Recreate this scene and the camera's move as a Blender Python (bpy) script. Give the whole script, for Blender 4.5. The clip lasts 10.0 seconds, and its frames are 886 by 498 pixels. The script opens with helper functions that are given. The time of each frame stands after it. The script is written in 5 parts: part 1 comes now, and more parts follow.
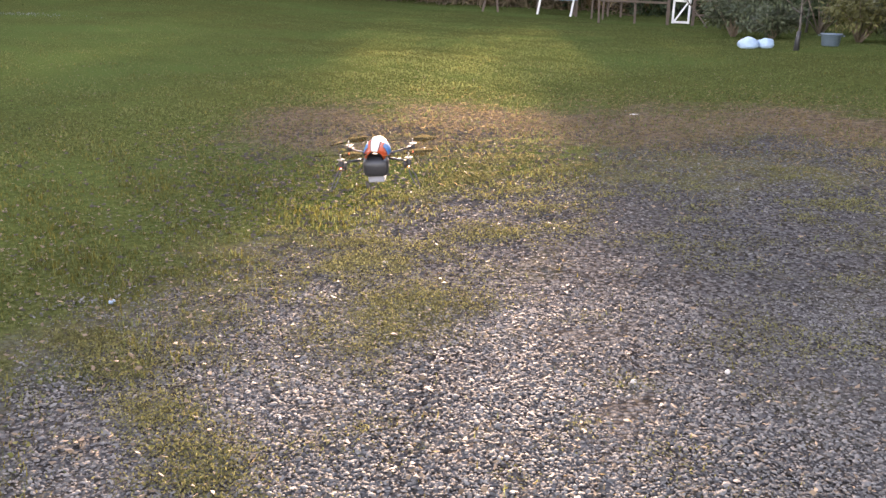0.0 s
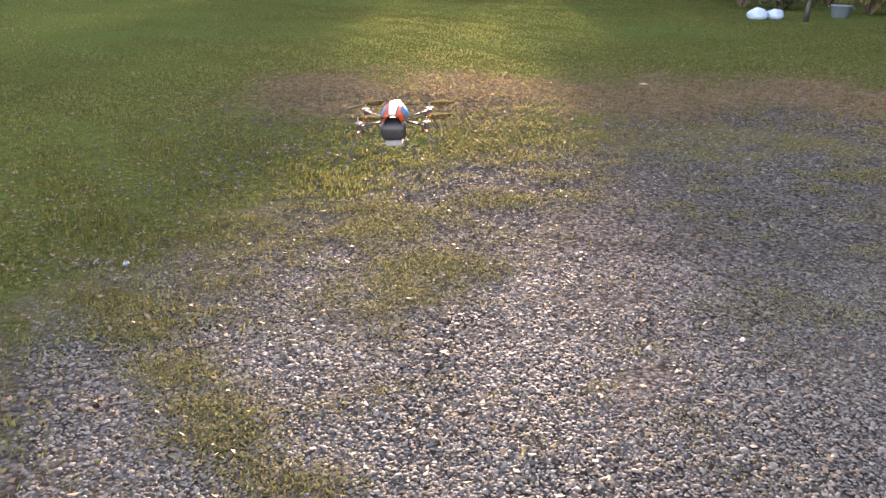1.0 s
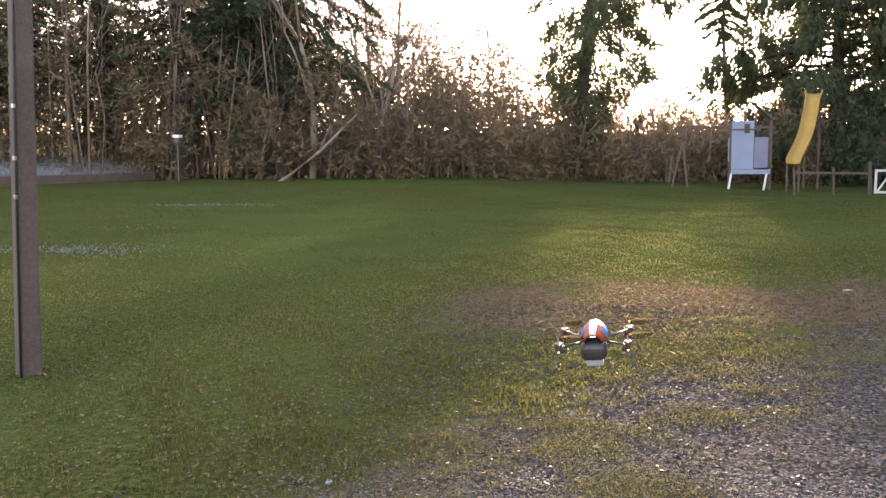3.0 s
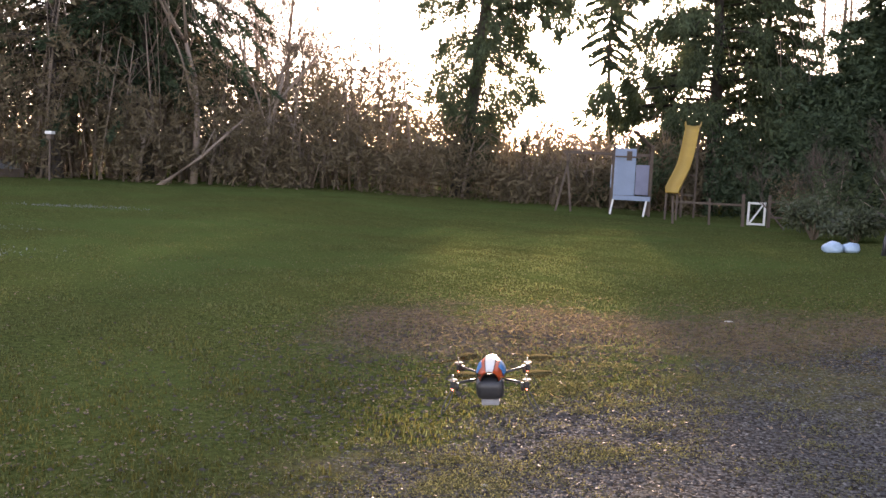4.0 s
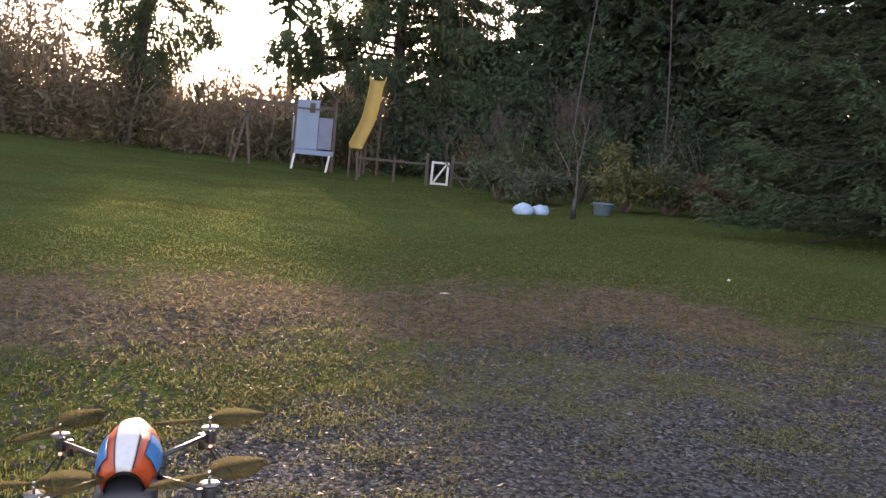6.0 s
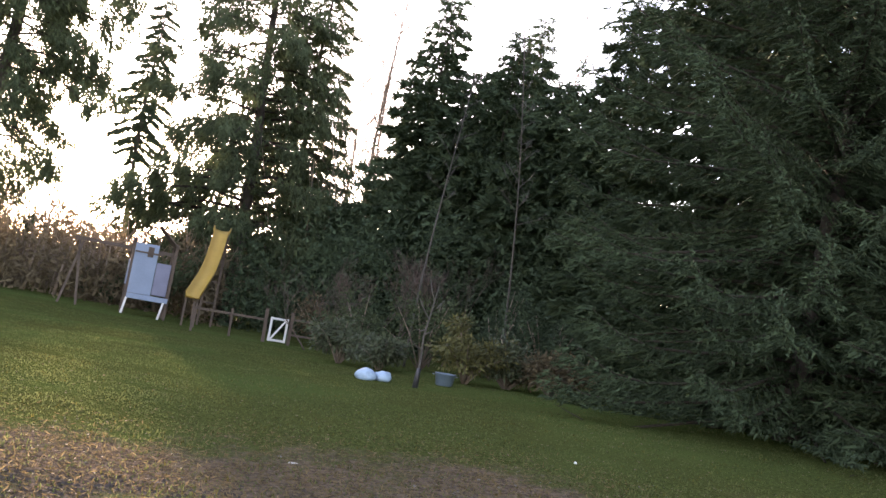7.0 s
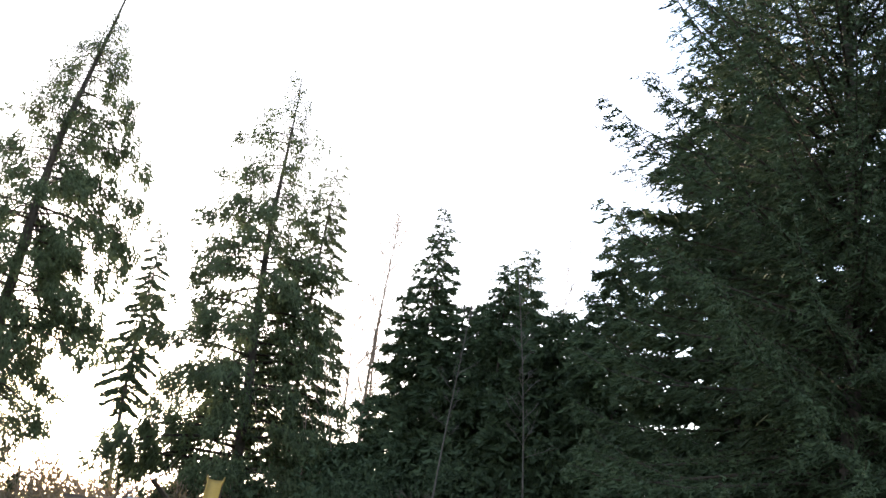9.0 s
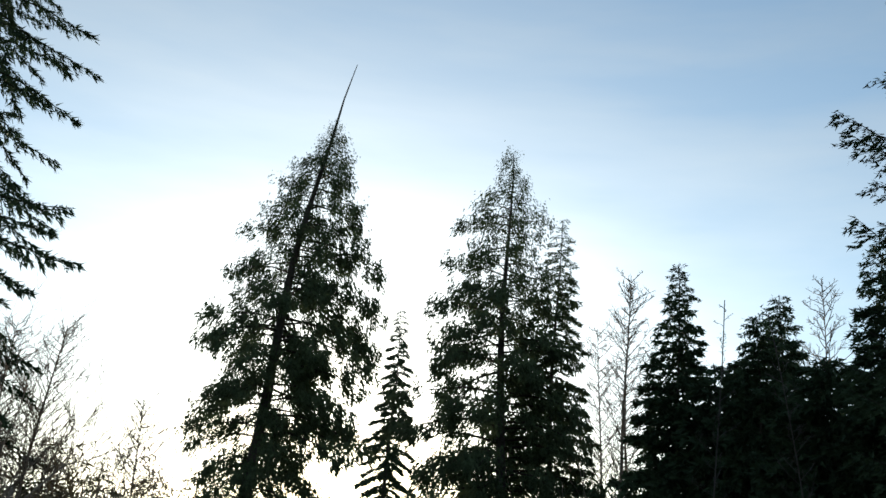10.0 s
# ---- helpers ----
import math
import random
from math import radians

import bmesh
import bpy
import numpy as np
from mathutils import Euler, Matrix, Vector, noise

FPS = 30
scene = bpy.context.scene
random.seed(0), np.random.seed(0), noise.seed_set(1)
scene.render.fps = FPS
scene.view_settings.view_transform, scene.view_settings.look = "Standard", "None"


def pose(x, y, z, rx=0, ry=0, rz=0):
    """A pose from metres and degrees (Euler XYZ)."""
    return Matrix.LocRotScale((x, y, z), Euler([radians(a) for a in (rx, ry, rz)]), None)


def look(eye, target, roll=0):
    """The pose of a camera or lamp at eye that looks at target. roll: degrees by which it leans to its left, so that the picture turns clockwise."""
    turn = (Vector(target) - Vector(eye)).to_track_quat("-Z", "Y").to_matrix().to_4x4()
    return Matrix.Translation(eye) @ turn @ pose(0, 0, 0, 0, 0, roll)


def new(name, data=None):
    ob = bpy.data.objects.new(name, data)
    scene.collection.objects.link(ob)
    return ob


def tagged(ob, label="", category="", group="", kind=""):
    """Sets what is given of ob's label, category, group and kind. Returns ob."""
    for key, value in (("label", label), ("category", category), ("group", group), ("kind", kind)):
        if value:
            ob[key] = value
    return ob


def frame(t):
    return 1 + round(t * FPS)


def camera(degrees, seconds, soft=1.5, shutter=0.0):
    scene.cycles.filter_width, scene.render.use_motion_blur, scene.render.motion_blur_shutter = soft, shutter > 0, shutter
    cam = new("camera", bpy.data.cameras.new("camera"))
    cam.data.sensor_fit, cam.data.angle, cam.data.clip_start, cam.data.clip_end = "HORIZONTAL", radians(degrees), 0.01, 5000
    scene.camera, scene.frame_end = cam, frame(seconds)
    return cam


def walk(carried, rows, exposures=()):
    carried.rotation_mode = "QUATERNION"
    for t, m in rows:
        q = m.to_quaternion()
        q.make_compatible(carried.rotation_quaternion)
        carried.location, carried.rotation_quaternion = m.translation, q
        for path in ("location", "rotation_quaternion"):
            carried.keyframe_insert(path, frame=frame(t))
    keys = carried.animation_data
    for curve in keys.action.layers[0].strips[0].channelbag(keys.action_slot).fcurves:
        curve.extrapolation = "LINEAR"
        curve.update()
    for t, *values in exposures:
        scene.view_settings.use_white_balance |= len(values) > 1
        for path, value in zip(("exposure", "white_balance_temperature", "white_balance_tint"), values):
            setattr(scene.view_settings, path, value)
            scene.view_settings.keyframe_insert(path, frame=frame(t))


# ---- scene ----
# ---------------- camera ----------------
cam = camera(49.66, 10.0, soft=1.5, shutter=0.02)


def view(x, y, z, yaw, pitch, roll):
    """A hand-held pose: yaw to the left of +y, pitch up, roll to the left."""
    return Matrix.Translation((x, y, z)) @ Matrix.Rotation(radians(yaw), 4, "Z") @ Matrix.Rotation(radians(90 + pitch), 4, "X") @ Matrix.Rotation(radians(roll), 4, "Z")


PATH = [
    (0.0, 0.138, -0.185, 1.688, 5.04, -16.34, 2.35),
    (0.5, 0.137, -0.164, 1.644, 5.54, -19.29, 3.00),
    (1.0, 0.074, -0.197, 1.663, 5.03, -18.13, 3.00),
    (1.2, 0.096, -0.200, 1.698, 6.93, -15.25, 1.42),
    (1.5, 0.121, -0.267, 1.730, 10.75, -8.42, -0.47),
    (2.0, 0.013, -0.119, 1.647, 12.25, -8.47, 0.43),
    (2.2, -0.022, -0.119, 1.657, 13.48, -8.28, 0.44),
    (3.3, 0.013, -0.226, 1.726, 16.74, -5.67, -0.20),
    (3.5, -0.011, -0.108, 1.718, 14.96, -6.29, -0.27),
    (4.0, -0.114, 0.112, 1.730, 9.52, -5.05, 2.87),
    (4.5, -0.288, 0.942, 1.528, -0.27, -7.44, 6.05),
    (5.0, -0.073, 1.623, 1.597, 1.04, -6.22, 2.73),
    (5.2, -0.066, 1.767, 1.598, 0.98, -6.45, 3.80),
    (6.3, -0.380, 2.201, 1.533, -15.40, -5.47, 6.66),
    (6.5, -0.407, 2.249, 1.532, -17.99, -0.78, 7.20),
    (6.8, -0.474, 2.285, 1.555, -18.84, 3.16, 9.90),
    (6.9, -0.496, 2.301, 1.565, -18.36, 3.69, 10.44),
    (7.0, -0.523, 2.314, 1.578, -18.54, 4.72, 10.32),
    (7.2, -0.593, 2.321, 1.629, -20.88, 8.33, 10.37),
    (7.5, -0.698, 2.315, 1.639, -23.49, 9.23, 9.90),
    (8.0, -0.960, 2.100, 1.540, -28.29, 13.13, 7.30),
    (8.5, -0.958, 2.280, 1.560, -24.27, 14.98, 6.98),
    (9.0, -0.908, 2.550, 1.570, -17.32, 18.57, 7.58),
    (9.5, -0.933, 2.980, 1.580, -11.43, 20.52, 4.47),
    (10.0, -0.641, 3.350, 1.580, -2.21, 21.86, 5.12),
]
EXPOSURES = [
    (0.0, 4.0, 7600, 34), (1.2, 3.95, 7600, 34), (2.0, 3.85, 7500, 36), (3.5, 3.45, 7400, 36), (4.5, 3.2, 7100, 35), (5.0, 3.2, 7100, 35), (6.5, 3.25, 7100, 33),
    (7.5, 3.5, 6900, 30), (9.0, 3.05, 6550, 20), (9.5, 1.9, 6250, 8), (10.0, 0.7, 5900, 2),
]
walk(cam, [(t, view(*r)) for t, *r in PATH], EXPOSURES)

# ---------------- sky and sun ----------------
SUN_AZ, SUN_EL = 2.6, 7.3  # degrees left of +y, degrees up
world = bpy.data.worlds.new("world")
scene.world = world
world.use_nodes = True
wn = world.node_tree
sky = wn.nodes.new("ShaderNodeTexSky")
sky.sky_type, sky.sun_disc = "NISHITA", False
sky.sun_elevation, sky.sun_rotation = radians(SUN_EL), radians(-SUN_AZ)
sky.air_density, sky.dust_density, sky.ozone_density = 1.0, 0.7, 1.6
# thin high cloud: long pale streaks over the blue
coord, stretch = wn.nodes.new("ShaderNodeTexCoord"), wn.nodes.new("ShaderNodeMapping")
stretch.inputs["Rotation"].default_value, stretch.inputs["Scale"].default_value = (0.1, 0.25, 0.3), (1.0, 3.0, 7.0)
streak = wn.nodes.new("ShaderNodeTexNoise")
streak.inputs["Scale"].default_value, streak.inputs["Detail"].default_value, streak.inputs["Roughness"].default_value = 1.6, 5.0, 0.55
veil = wn.nodes.new("ShaderNodeMapRange")
veil.inputs["From Min"].default_value, veil.inputs["From Max"].default_value, veil.inputs["To Min"].default_value, veil.inputs["To Max"].default_value = 0.35, 0.75, 0.12, 0.55
grey = wn.nodes.new("ShaderNodeRGBToBW")
lift = wn.nodes.new("ShaderNodeMath")
lift.operation, lift.inputs[1].default_value = "MULTIPLY", 1.45
over = wn.nodes.new("ShaderNodeMix")
over.data_type = "RGBA"
wn.links.new(coord.outputs["Generated"], stretch.inputs["Vector"]), wn.links.new(stretch.outputs[0], streak.inputs["Vector"])
wn.links.new(streak.outputs["Fac"], veil.inputs["Value"]), wn.links.new(veil.outputs[0], over.inputs["Factor"])
wn.links.new(sky.outputs[0], grey.inputs[0]), wn.links.new(grey.outputs[0], lift.inputs[0])
wn.links.new(sky.outputs[0], over.inputs["A"]), wn.links.new(lift.outputs[0], over.inputs["B"])
wn.links.new(over.outputs["Result"], wn.nodes["Background"].inputs[0])
wn.nodes["Background"].inputs[1].default_value = 0.15
sun = new("sun", bpy.data.lights.new("sun", "SUN"))
sun.data.energy, sun.data.angle, sun.data.color = 4.5, radians(1.4), (1.0, 0.86, 0.66)
a, e = radians(SUN_AZ), radians(SUN_EL)
sun.matrix_world = look((-300 * math.sin(a) * math.cos(e), 300 * math.cos(a) * math.cos(e), 300 * math.sin(e)), (0, 0, 0))


# ---------------- materials ----------------
def mat(name, base, rough=0.8, vary=0.25, scale=3.0, fine=40.0, bump=0.3, metal=0.0, island=0.0, through_light=0.0, hue=None, spec=0.5):
    """A surface with two scales of colour change, bump and, where asked, a change from piece to piece."""
    m = bpy.data.materials.new(name)
    m.use_nodes = True
    nt = m.node_tree
    b = nt.nodes["Principled BSDF"]
    b.inputs["Roughness"].default_value, b.inputs["Metallic"].default_value = rough, metal
    b.inputs["Specular IOR Level"].default_value = spec
    tc = nt.nodes.new("ShaderNodeTexCoord")

    def noise_tex(s, detail):
        n = nt.nodes.new("ShaderNodeTexNoise")
        n.inputs["Scale"].default_value, n.inputs["Detail"].default_value = s, detail
        nt.links.new(tc.outputs["Object"], n.inputs["Vector"])
        return n.outputs["Fac"]

    coarse, grain = noise_tex(scale, 4), noise_tex(fine, 3)
    add = nt.nodes.new("ShaderNodeMath")
    add.operation = "ADD"
    nt.links.new(coarse, add.inputs[0]), nt.links.new(grain, add.inputs[1])
    value = add.outputs[0]
    if island:
        geo = nt.nodes.new("ShaderNodeNewGeometry")
        mix = nt.nodes.new("ShaderNodeMath")
        mix.operation, mix.inputs[1].default_value = "MULTIPLY_ADD", island
        nt.links.new(geo.outputs["Random Per Island"], mix.inputs[0]), nt.links.new(value, mix.inputs[2])
        value = mix.outputs[0]
    ramp = nt.nodes.new("ShaderNodeMapRange")
    ramp.inputs["From Min"].default_value, ramp.inputs["From Max"].default_value = 0.6, 1.4 + island
    nt.links.new(value, ramp.inputs["Value"])
    cm = nt.nodes.new("ShaderNodeMix")
    cm.data_type = "RGBA"
    low = [c * (1 - vary) for c in base]
    high = hue or [min(1, c * (1 + vary)) for c in base]
    cm.inputs["A"].default_value, cm.inputs["B"].default_value = (*low, 1), (*high, 1)
    nt.links.new(ramp.outputs[0], cm.inputs["Factor"])
    nt.links.new(cm.outputs["Result"], b.inputs["Base Color"])
    if bump:
        bp = nt.nodes.new("ShaderNodeBump")
        bp.inputs["Strength"].default_value, bp.inputs["Distance"].default_value = bump, 0.01
        nt.links.new(grain, bp.inputs["Height"]), nt.links.new(bp.outputs[0], b.inputs["Normal"])
    if through_light:
        tr = nt.nodes.new("ShaderNodeBsdfTranslucent")
        nt.links.new(cm.outputs["Result"], tr.inputs["Color"])
        ms = nt.nodes.new("ShaderNodeMixShader")
        ms.inputs[0].default_value = through_light
        nt.links.new(b.outputs[0], ms.inputs[1]), nt.links.new(tr.outputs[0], ms.inputs[2])
        nt.links.new(ms.outputs[0], nt.nodes["Material Output"].inputs["Surface"])
    return m


M_BARK = mat("bark", (0.042, 0.034, 0.028), 0.95, 0.45, 2, 25, 0.8)
M_PALEBARK = mat("pale_bark", (0.066, 0.058, 0.05), 0.9, 0.4, 2, 25, 0.6)
M_TWIG = mat("twig", (0.17, 0.13, 0.10), 0.9, 0.4, 1.5, 20, 0.0)
M_BUSHTWIG = mat("bush_twig", (0.095, 0.072, 0.06), 0.9, 0.4, 1.5, 20, 0.0, spec=0.1)
M_DARKTWIG = mat("dark_twig", (0.036, 0.03, 0.024), 0.9, 0.4, 1.5, 20, 0.0, spec=0.1)
M_SPRUCE = mat("spruce_needles", (0.042, 0.062, 0.033), 0.8, 0.4, 0.5, 8, 0.0, island=0.4, through_light=0.12, spec=0.1)
M_CEDAR = mat("cedar_sprays", (0.055, 0.072, 0.035), 0.8, 0.45, 0.5, 8, 0.0, island=0.5, through_light=0.2, spec=0.12)
M_WOODS = mat("woods_leaves", (0.125, 0.1, 0.058), 0.85, 0.45, 0.15, 1.2, 0.0, island=0.5, through_light=0.3, hue=(0.17, 0.135, 0.085), spec=0.05)
M_RHODO = mat("shrub_leaves", (0.05, 0.066, 0.036), 0.6, 0.4, 1, 8, 0.0, island=0.7, through_light=0.2, hue=(0.1, 0.12, 0.065), spec=0.25)
M_YSHRUB = mat("yellow_leaves", (0.075, 0.08, 0.028), 0.6, 0.4, 1, 8, 0.0, island=0.7, through_light=0.2, hue=(0.16, 0.15, 0.05), spec=0.25)
M_PEBBLE = mat("pebbles", (0.056, 0.052, 0.046), 0.8, 0.6, 2.5, 90, 0.3, island=2.0, hue=(0.17, 0.162, 0.148), spec=0.06)
# the fine dark variation stands in for shadows among the tufts
M_BLADE = mat("grass_blades", (0.068, 0.1, 0.036), 0.8, 0.55, 0.7, 13, 0.0, island=0.9, through_light=0.5, hue=(0.135, 0.148, 0.056), spec=0.0)
M_STRAW = mat("dead_straw", (0.12, 0.088, 0.045), 0.8, 0.6, 0.9, 15, 0.0, island=0.9, through_light=0.35, hue=(0.22, 0.165, 0.085), spec=0.0)
M_OLIVE = mat("worn_grass_blades", (0.06, 0.066, 0.016), 0.8, 0.75, 0.9, 15, 0.0, island=0.9, through_light=0.4, hue=(0.145, 0.128, 0.034), spec=0.0)
M_WEED = mat("weed_leaves", (0.04, 0.055, 0.018), 0.8, 0.4, 2, 9, 0.0, island=0.9, through_light=0.15, hue=(0.12, 0.12, 0.04), spec=0.05)
M_MOSS = mat("moss", (0.115, 0.11, 0.036), 0.95, 0.65, 2, 20, 0.0, island=0.9, through_light=0.25, hue=(0.185, 0.174, 0.073), spec=0.0)
M_LITTER = mat("dead_leaves", (0.09, 0.056, 0.034), 0.85, 0.4, 3, 30, 0.0, island=0.9, hue=(0.19, 0.13, 0.075))
M_CLOD = mat("dark_clods", (0.03, 0.022, 0.015), 0.95, 0.5, 6, 60, 0.2, island=0.8)
M_POST = mat("weathered_post", (0.062, 0.049, 0.04), 0.9, 0.35, 3, 45, 0.6)
# white paint, its colour lowered evenly so that it renders less bright
M_WHITE = mat("dimmed_white_paint", (0.55, 0.55, 0.53), 0.6, 0.15, 6, 60, 0.2)
M_PALESTONE = mat("pale_stone", (0.36, 0.34, 0.31), 0.8, 0.25, 20, 120, 0.2, spec=0.2)
M_SACK = mat("white_plastic", (0.24, 0.34, 0.44), 0.45, 0.15, 5, 30, 0.3)
M_TUB = mat("blue_plastic", (0.085, 0.12, 0.15), 0.5, 0.2, 6, 40, 0.2)
M_BLUE = mat("pale_blue_panel", (0.15, 0.2, 0.28), 0.6, 0.15, 2, 30, 0.2)
# darker tone of the tower panels, with their shade put into the colour
M_PANEL_SHADE = mat("shaded_panel", (0.13, 0.14, 0.2), 0.7, 0.2, 2, 30, 0.2)
M_YELLOW = mat("yellow_plastic", (0.42, 0.27, 0.05), 0.45, 0.15, 2, 30, 0.1, through_light=0.3)
M_DARKWOOD = mat("dark_timber", (0.075, 0.055, 0.042), 0.9, 0.35, 3, 40, 0.5)
M_FROST = mat("frosted_plants", (0.11, 0.12, 0.105), 0.8, 0.5, 2, 20, 0.3, island=0.8, hue=(0.18, 0.195, 0.185))
M_HULL_O = mat("orange_shell", (0.62, 0.10, 0.025), 0.35, 0.1, 8, 60, 0.05)
M_HULL_B = mat("blue_shell", (0.05, 0.25, 0.52), 0.35, 0.1, 8, 60, 0.05)
M_HULL_W = mat("white_shell", (0.75, 0.75, 0.74), 0.3, 0.08, 8, 60, 0.05)
M_BLACK = mat("black_plastic", (0.02, 0.02, 0.022), 0.5, 0.2, 8, 60, 0.1)
M_CARBON = mat("carbon_tube", (0.03, 0.03, 0.032), 0.35, 0.2, 20, 90, 0.05)
M_GREY = mat("grey_foam", (0.17, 0.17, 0.18), 0.8, 0.15, 8, 60, 0.2)
M_PROP = mat("propeller_plastic", (0.04, 0.036, 0.02), 0.9, 0.1, 8, 60, 0.05, through_light=0.06, spec=0.0)
prop_nodes = M_PROP.node_tree
clear = prop_nodes.nodes.new("ShaderNodeBsdfTransparent")
clear.inputs[0].default_value = (0.9, 0.85, 0.7, 1)
blend = prop_nodes.nodes.new("ShaderNodeMixShader")
blend.inputs[0].default_value = 0.42
solid = prop_nodes.nodes["Material Output"].inputs["Surface"].links[0].from_socket
prop_nodes.links.new(solid, blend.inputs[1]), prop_nodes.links.new(clear.outputs[0], blend.inputs[2])
prop_nodes.links.new(blend.outputs[0], prop_nodes.nodes["Material Output"].inputs["Surface"])
M_STEEL = mat("steel", (0.3, 0.3, 0.32), 0.3, 0.15, 10, 80, 0.1, metal=1.0)


# ---------------- meshes ----------------
def fast_mesh(name, verts, tris, material=None):
    """A mesh of triangles from arrays."""
    verts, tris = np.asarray(verts, np.float32).reshape(-1, 3), np.asarray(tris, np.int32).reshape(-1, 3)
    me = bpy.data.meshes.new(name)
    me.vertices.add(len(verts))
    me.vertices.foreach_set("co", verts.ravel())
    me.loops.add(tris.size)
    me.loops.foreach_set("vertex_index", tris.ravel())
    me.polygons.add(len(tris))
    me.polygons.foreach_set("loop_start", np.arange(0, tris.size, 3, dtype=np.int32))
    me.update(calc_edges=True)
    if material:
        me.materials.append(material)
    return me


def part(name, source, material, parent, label="", kind=""):
    """One mesh object, from a bmesh or a mesh, under a thing or a part."""
    if isinstance(source, bmesh.types.BMesh):
        me = bpy.data.meshes.new(name)
        source.to_mesh(me)
        source.free()
        me.materials.append(material)
    else:
        me = source
    ob = new(name, me)
    ob.parent = parent
    return tagged(ob, label, kind=kind)


def thing(name, place, label, category, group="", kind="", turn=0.0):
    ob = new(name)
    ob.empty_display_size = 0.2
    ob.matrix_world = Matrix.Translation(place) @ Matrix.Rotation(radians(turn), 4, "Z")
    return tagged(ob, label, category, group, kind)


def box(bm, size, place=(0, 0, 0), turn=None, bevel=0.006):
    """A bevelled box added to a bmesh."""
    made = bmesh.ops.create_cube(bm, size=1.0)["verts"]
    m = Matrix.Translation(place) @ (turn or Matrix()) @ Matrix.Diagonal((*size, 1))
    bmesh.ops.transform(bm, matrix=m, verts=made)
    if bevel:
        edges = list({ed for v in made for ed in v.link_edges})
        bmesh.ops.bevel(bm, geom=edges, offset=min(bevel, min(size) * 0.3), segments=2, affect="EDGES", profile=0.5)
    return bm


def tube(points, radii, sides=6):
    """Vertices and triangles of a tapered tube along points."""
    pts, V, F = [Vector(p) for p in points], [], []
    for i, p in enumerate(pts):
        d = (pts[min(i + 1, len(pts) - 1)] - pts[max(i - 1, 0)]).normalized()
        u = d.orthogonal().normalized()
        w = d.cross(u)
        for k in range(sides):
            g = 2 * math.pi * k / sides
            V.append(p + (u * math.cos(g) + w * math.sin(g)) * radii[i])
    for i in range(len(pts) - 1):
        for k in range(sides):
            q, r = i * sides + k, i * sides + (k + 1) % sides
            F += [(q, r, q + sides), (r, r + sides, q + sides)]
    for k in range(1, sides - 1):
        F.append((0, k + 1, k))
        o = (len(pts) - 1) * sides
        F.append((o, o + k, o + k + 1))
    return V, F


def joined(pieces):
    """Several (verts, tris) as one."""
    V, F, n = [], [], 0
    for v, f in pieces:
        V.append(np.array([tuple(p) for p in v], np.float32).reshape(-1, 3))
        F.append(np.array(f, np.int32).reshape(-1, 3) + n)
        n += len(v)
    return np.concatenate(V), np.concatenate(F)


def diamonds(rng, pos, way, length, width, tilt=0.5):
    """Small folded leaves: four corners, two triangles each, along way from pos."""
    way = way / np.maximum(np.linalg.norm(way, axis=1, keepdims=True), 1e-6)
    up = np.array([0, 0, 1.0]) + rng.normal(0, tilt, pos.shape)
    side = np.cross(way, up)
    side /= np.maximum(np.linalg.norm(side, axis=1, keepdims=True), 1e-6)
    length, width = np.reshape(length, (-1, 1)), np.reshape(width, (-1, 1))
    lift = np.cross(side, way) * width * 0.25
    mid = pos + way * length * 0.45 - lift
    V = np.stack([pos, mid + side * width * 0.5, pos + way * length, mid - side * width * 0.5], 1).reshape(-1, 3)
    i = np.arange(len(pos))[:, None] * 4
    return V, np.concatenate([i + [0, 1, 2], i + [0, 2, 3]], 0)


def needles(rng, pos, way, length, width):
    """Thin single blades along way from pos, one triangle each."""
    way = way / np.maximum(np.linalg.norm(way, axis=1, keepdims=True), 1e-6)
    side = np.cross(way, rng.normal(0, 1, pos.shape))
    side /= np.maximum(np.linalg.norm(side, axis=1, keepdims=True), 1e-6)
    side *= np.reshape(width, (-1, 1)) * 0.5
    V = np.stack([pos - side, pos + side, pos + way * np.reshape(length, (-1, 1))], 1).reshape(-1, 3)
    return V, np.arange(len(V)).reshape(-1, 3)


# ---------------- the lie of the land ----------------
def lie(x, y):
    """Height of the ground."""
    x, y = np.asarray(x, float), np.asarray(y, float)
    cross = 0.044 * np.clip(x, -5, 14)
    rise = 0.017 * np.clip(y, -10, 14)
    fall = -np.interp(x, [-10, -5, 0, 5], [-0.25, -0.1, 0.12, 0.34]) * np.clip((y - 14) / 20, 0, 1) ** 1.6
    rolls = 0.03 * np.sin(0.9 * x + 0.4 * y) * np.sin(0.7 * y) * (1 - stony(x, y)) * (np.hypot(x, y) < 60)
    # unseen bank past 62 m, added to block low sky behind the woods
    far = np.clip((np.hypot(x, y) - 62) / 16, 0, 1) * 2.6 + np.clip((np.hypot(x, y) - 100) / 900, 0, 1) * 8
    return cross + rise + fall + far + rolls


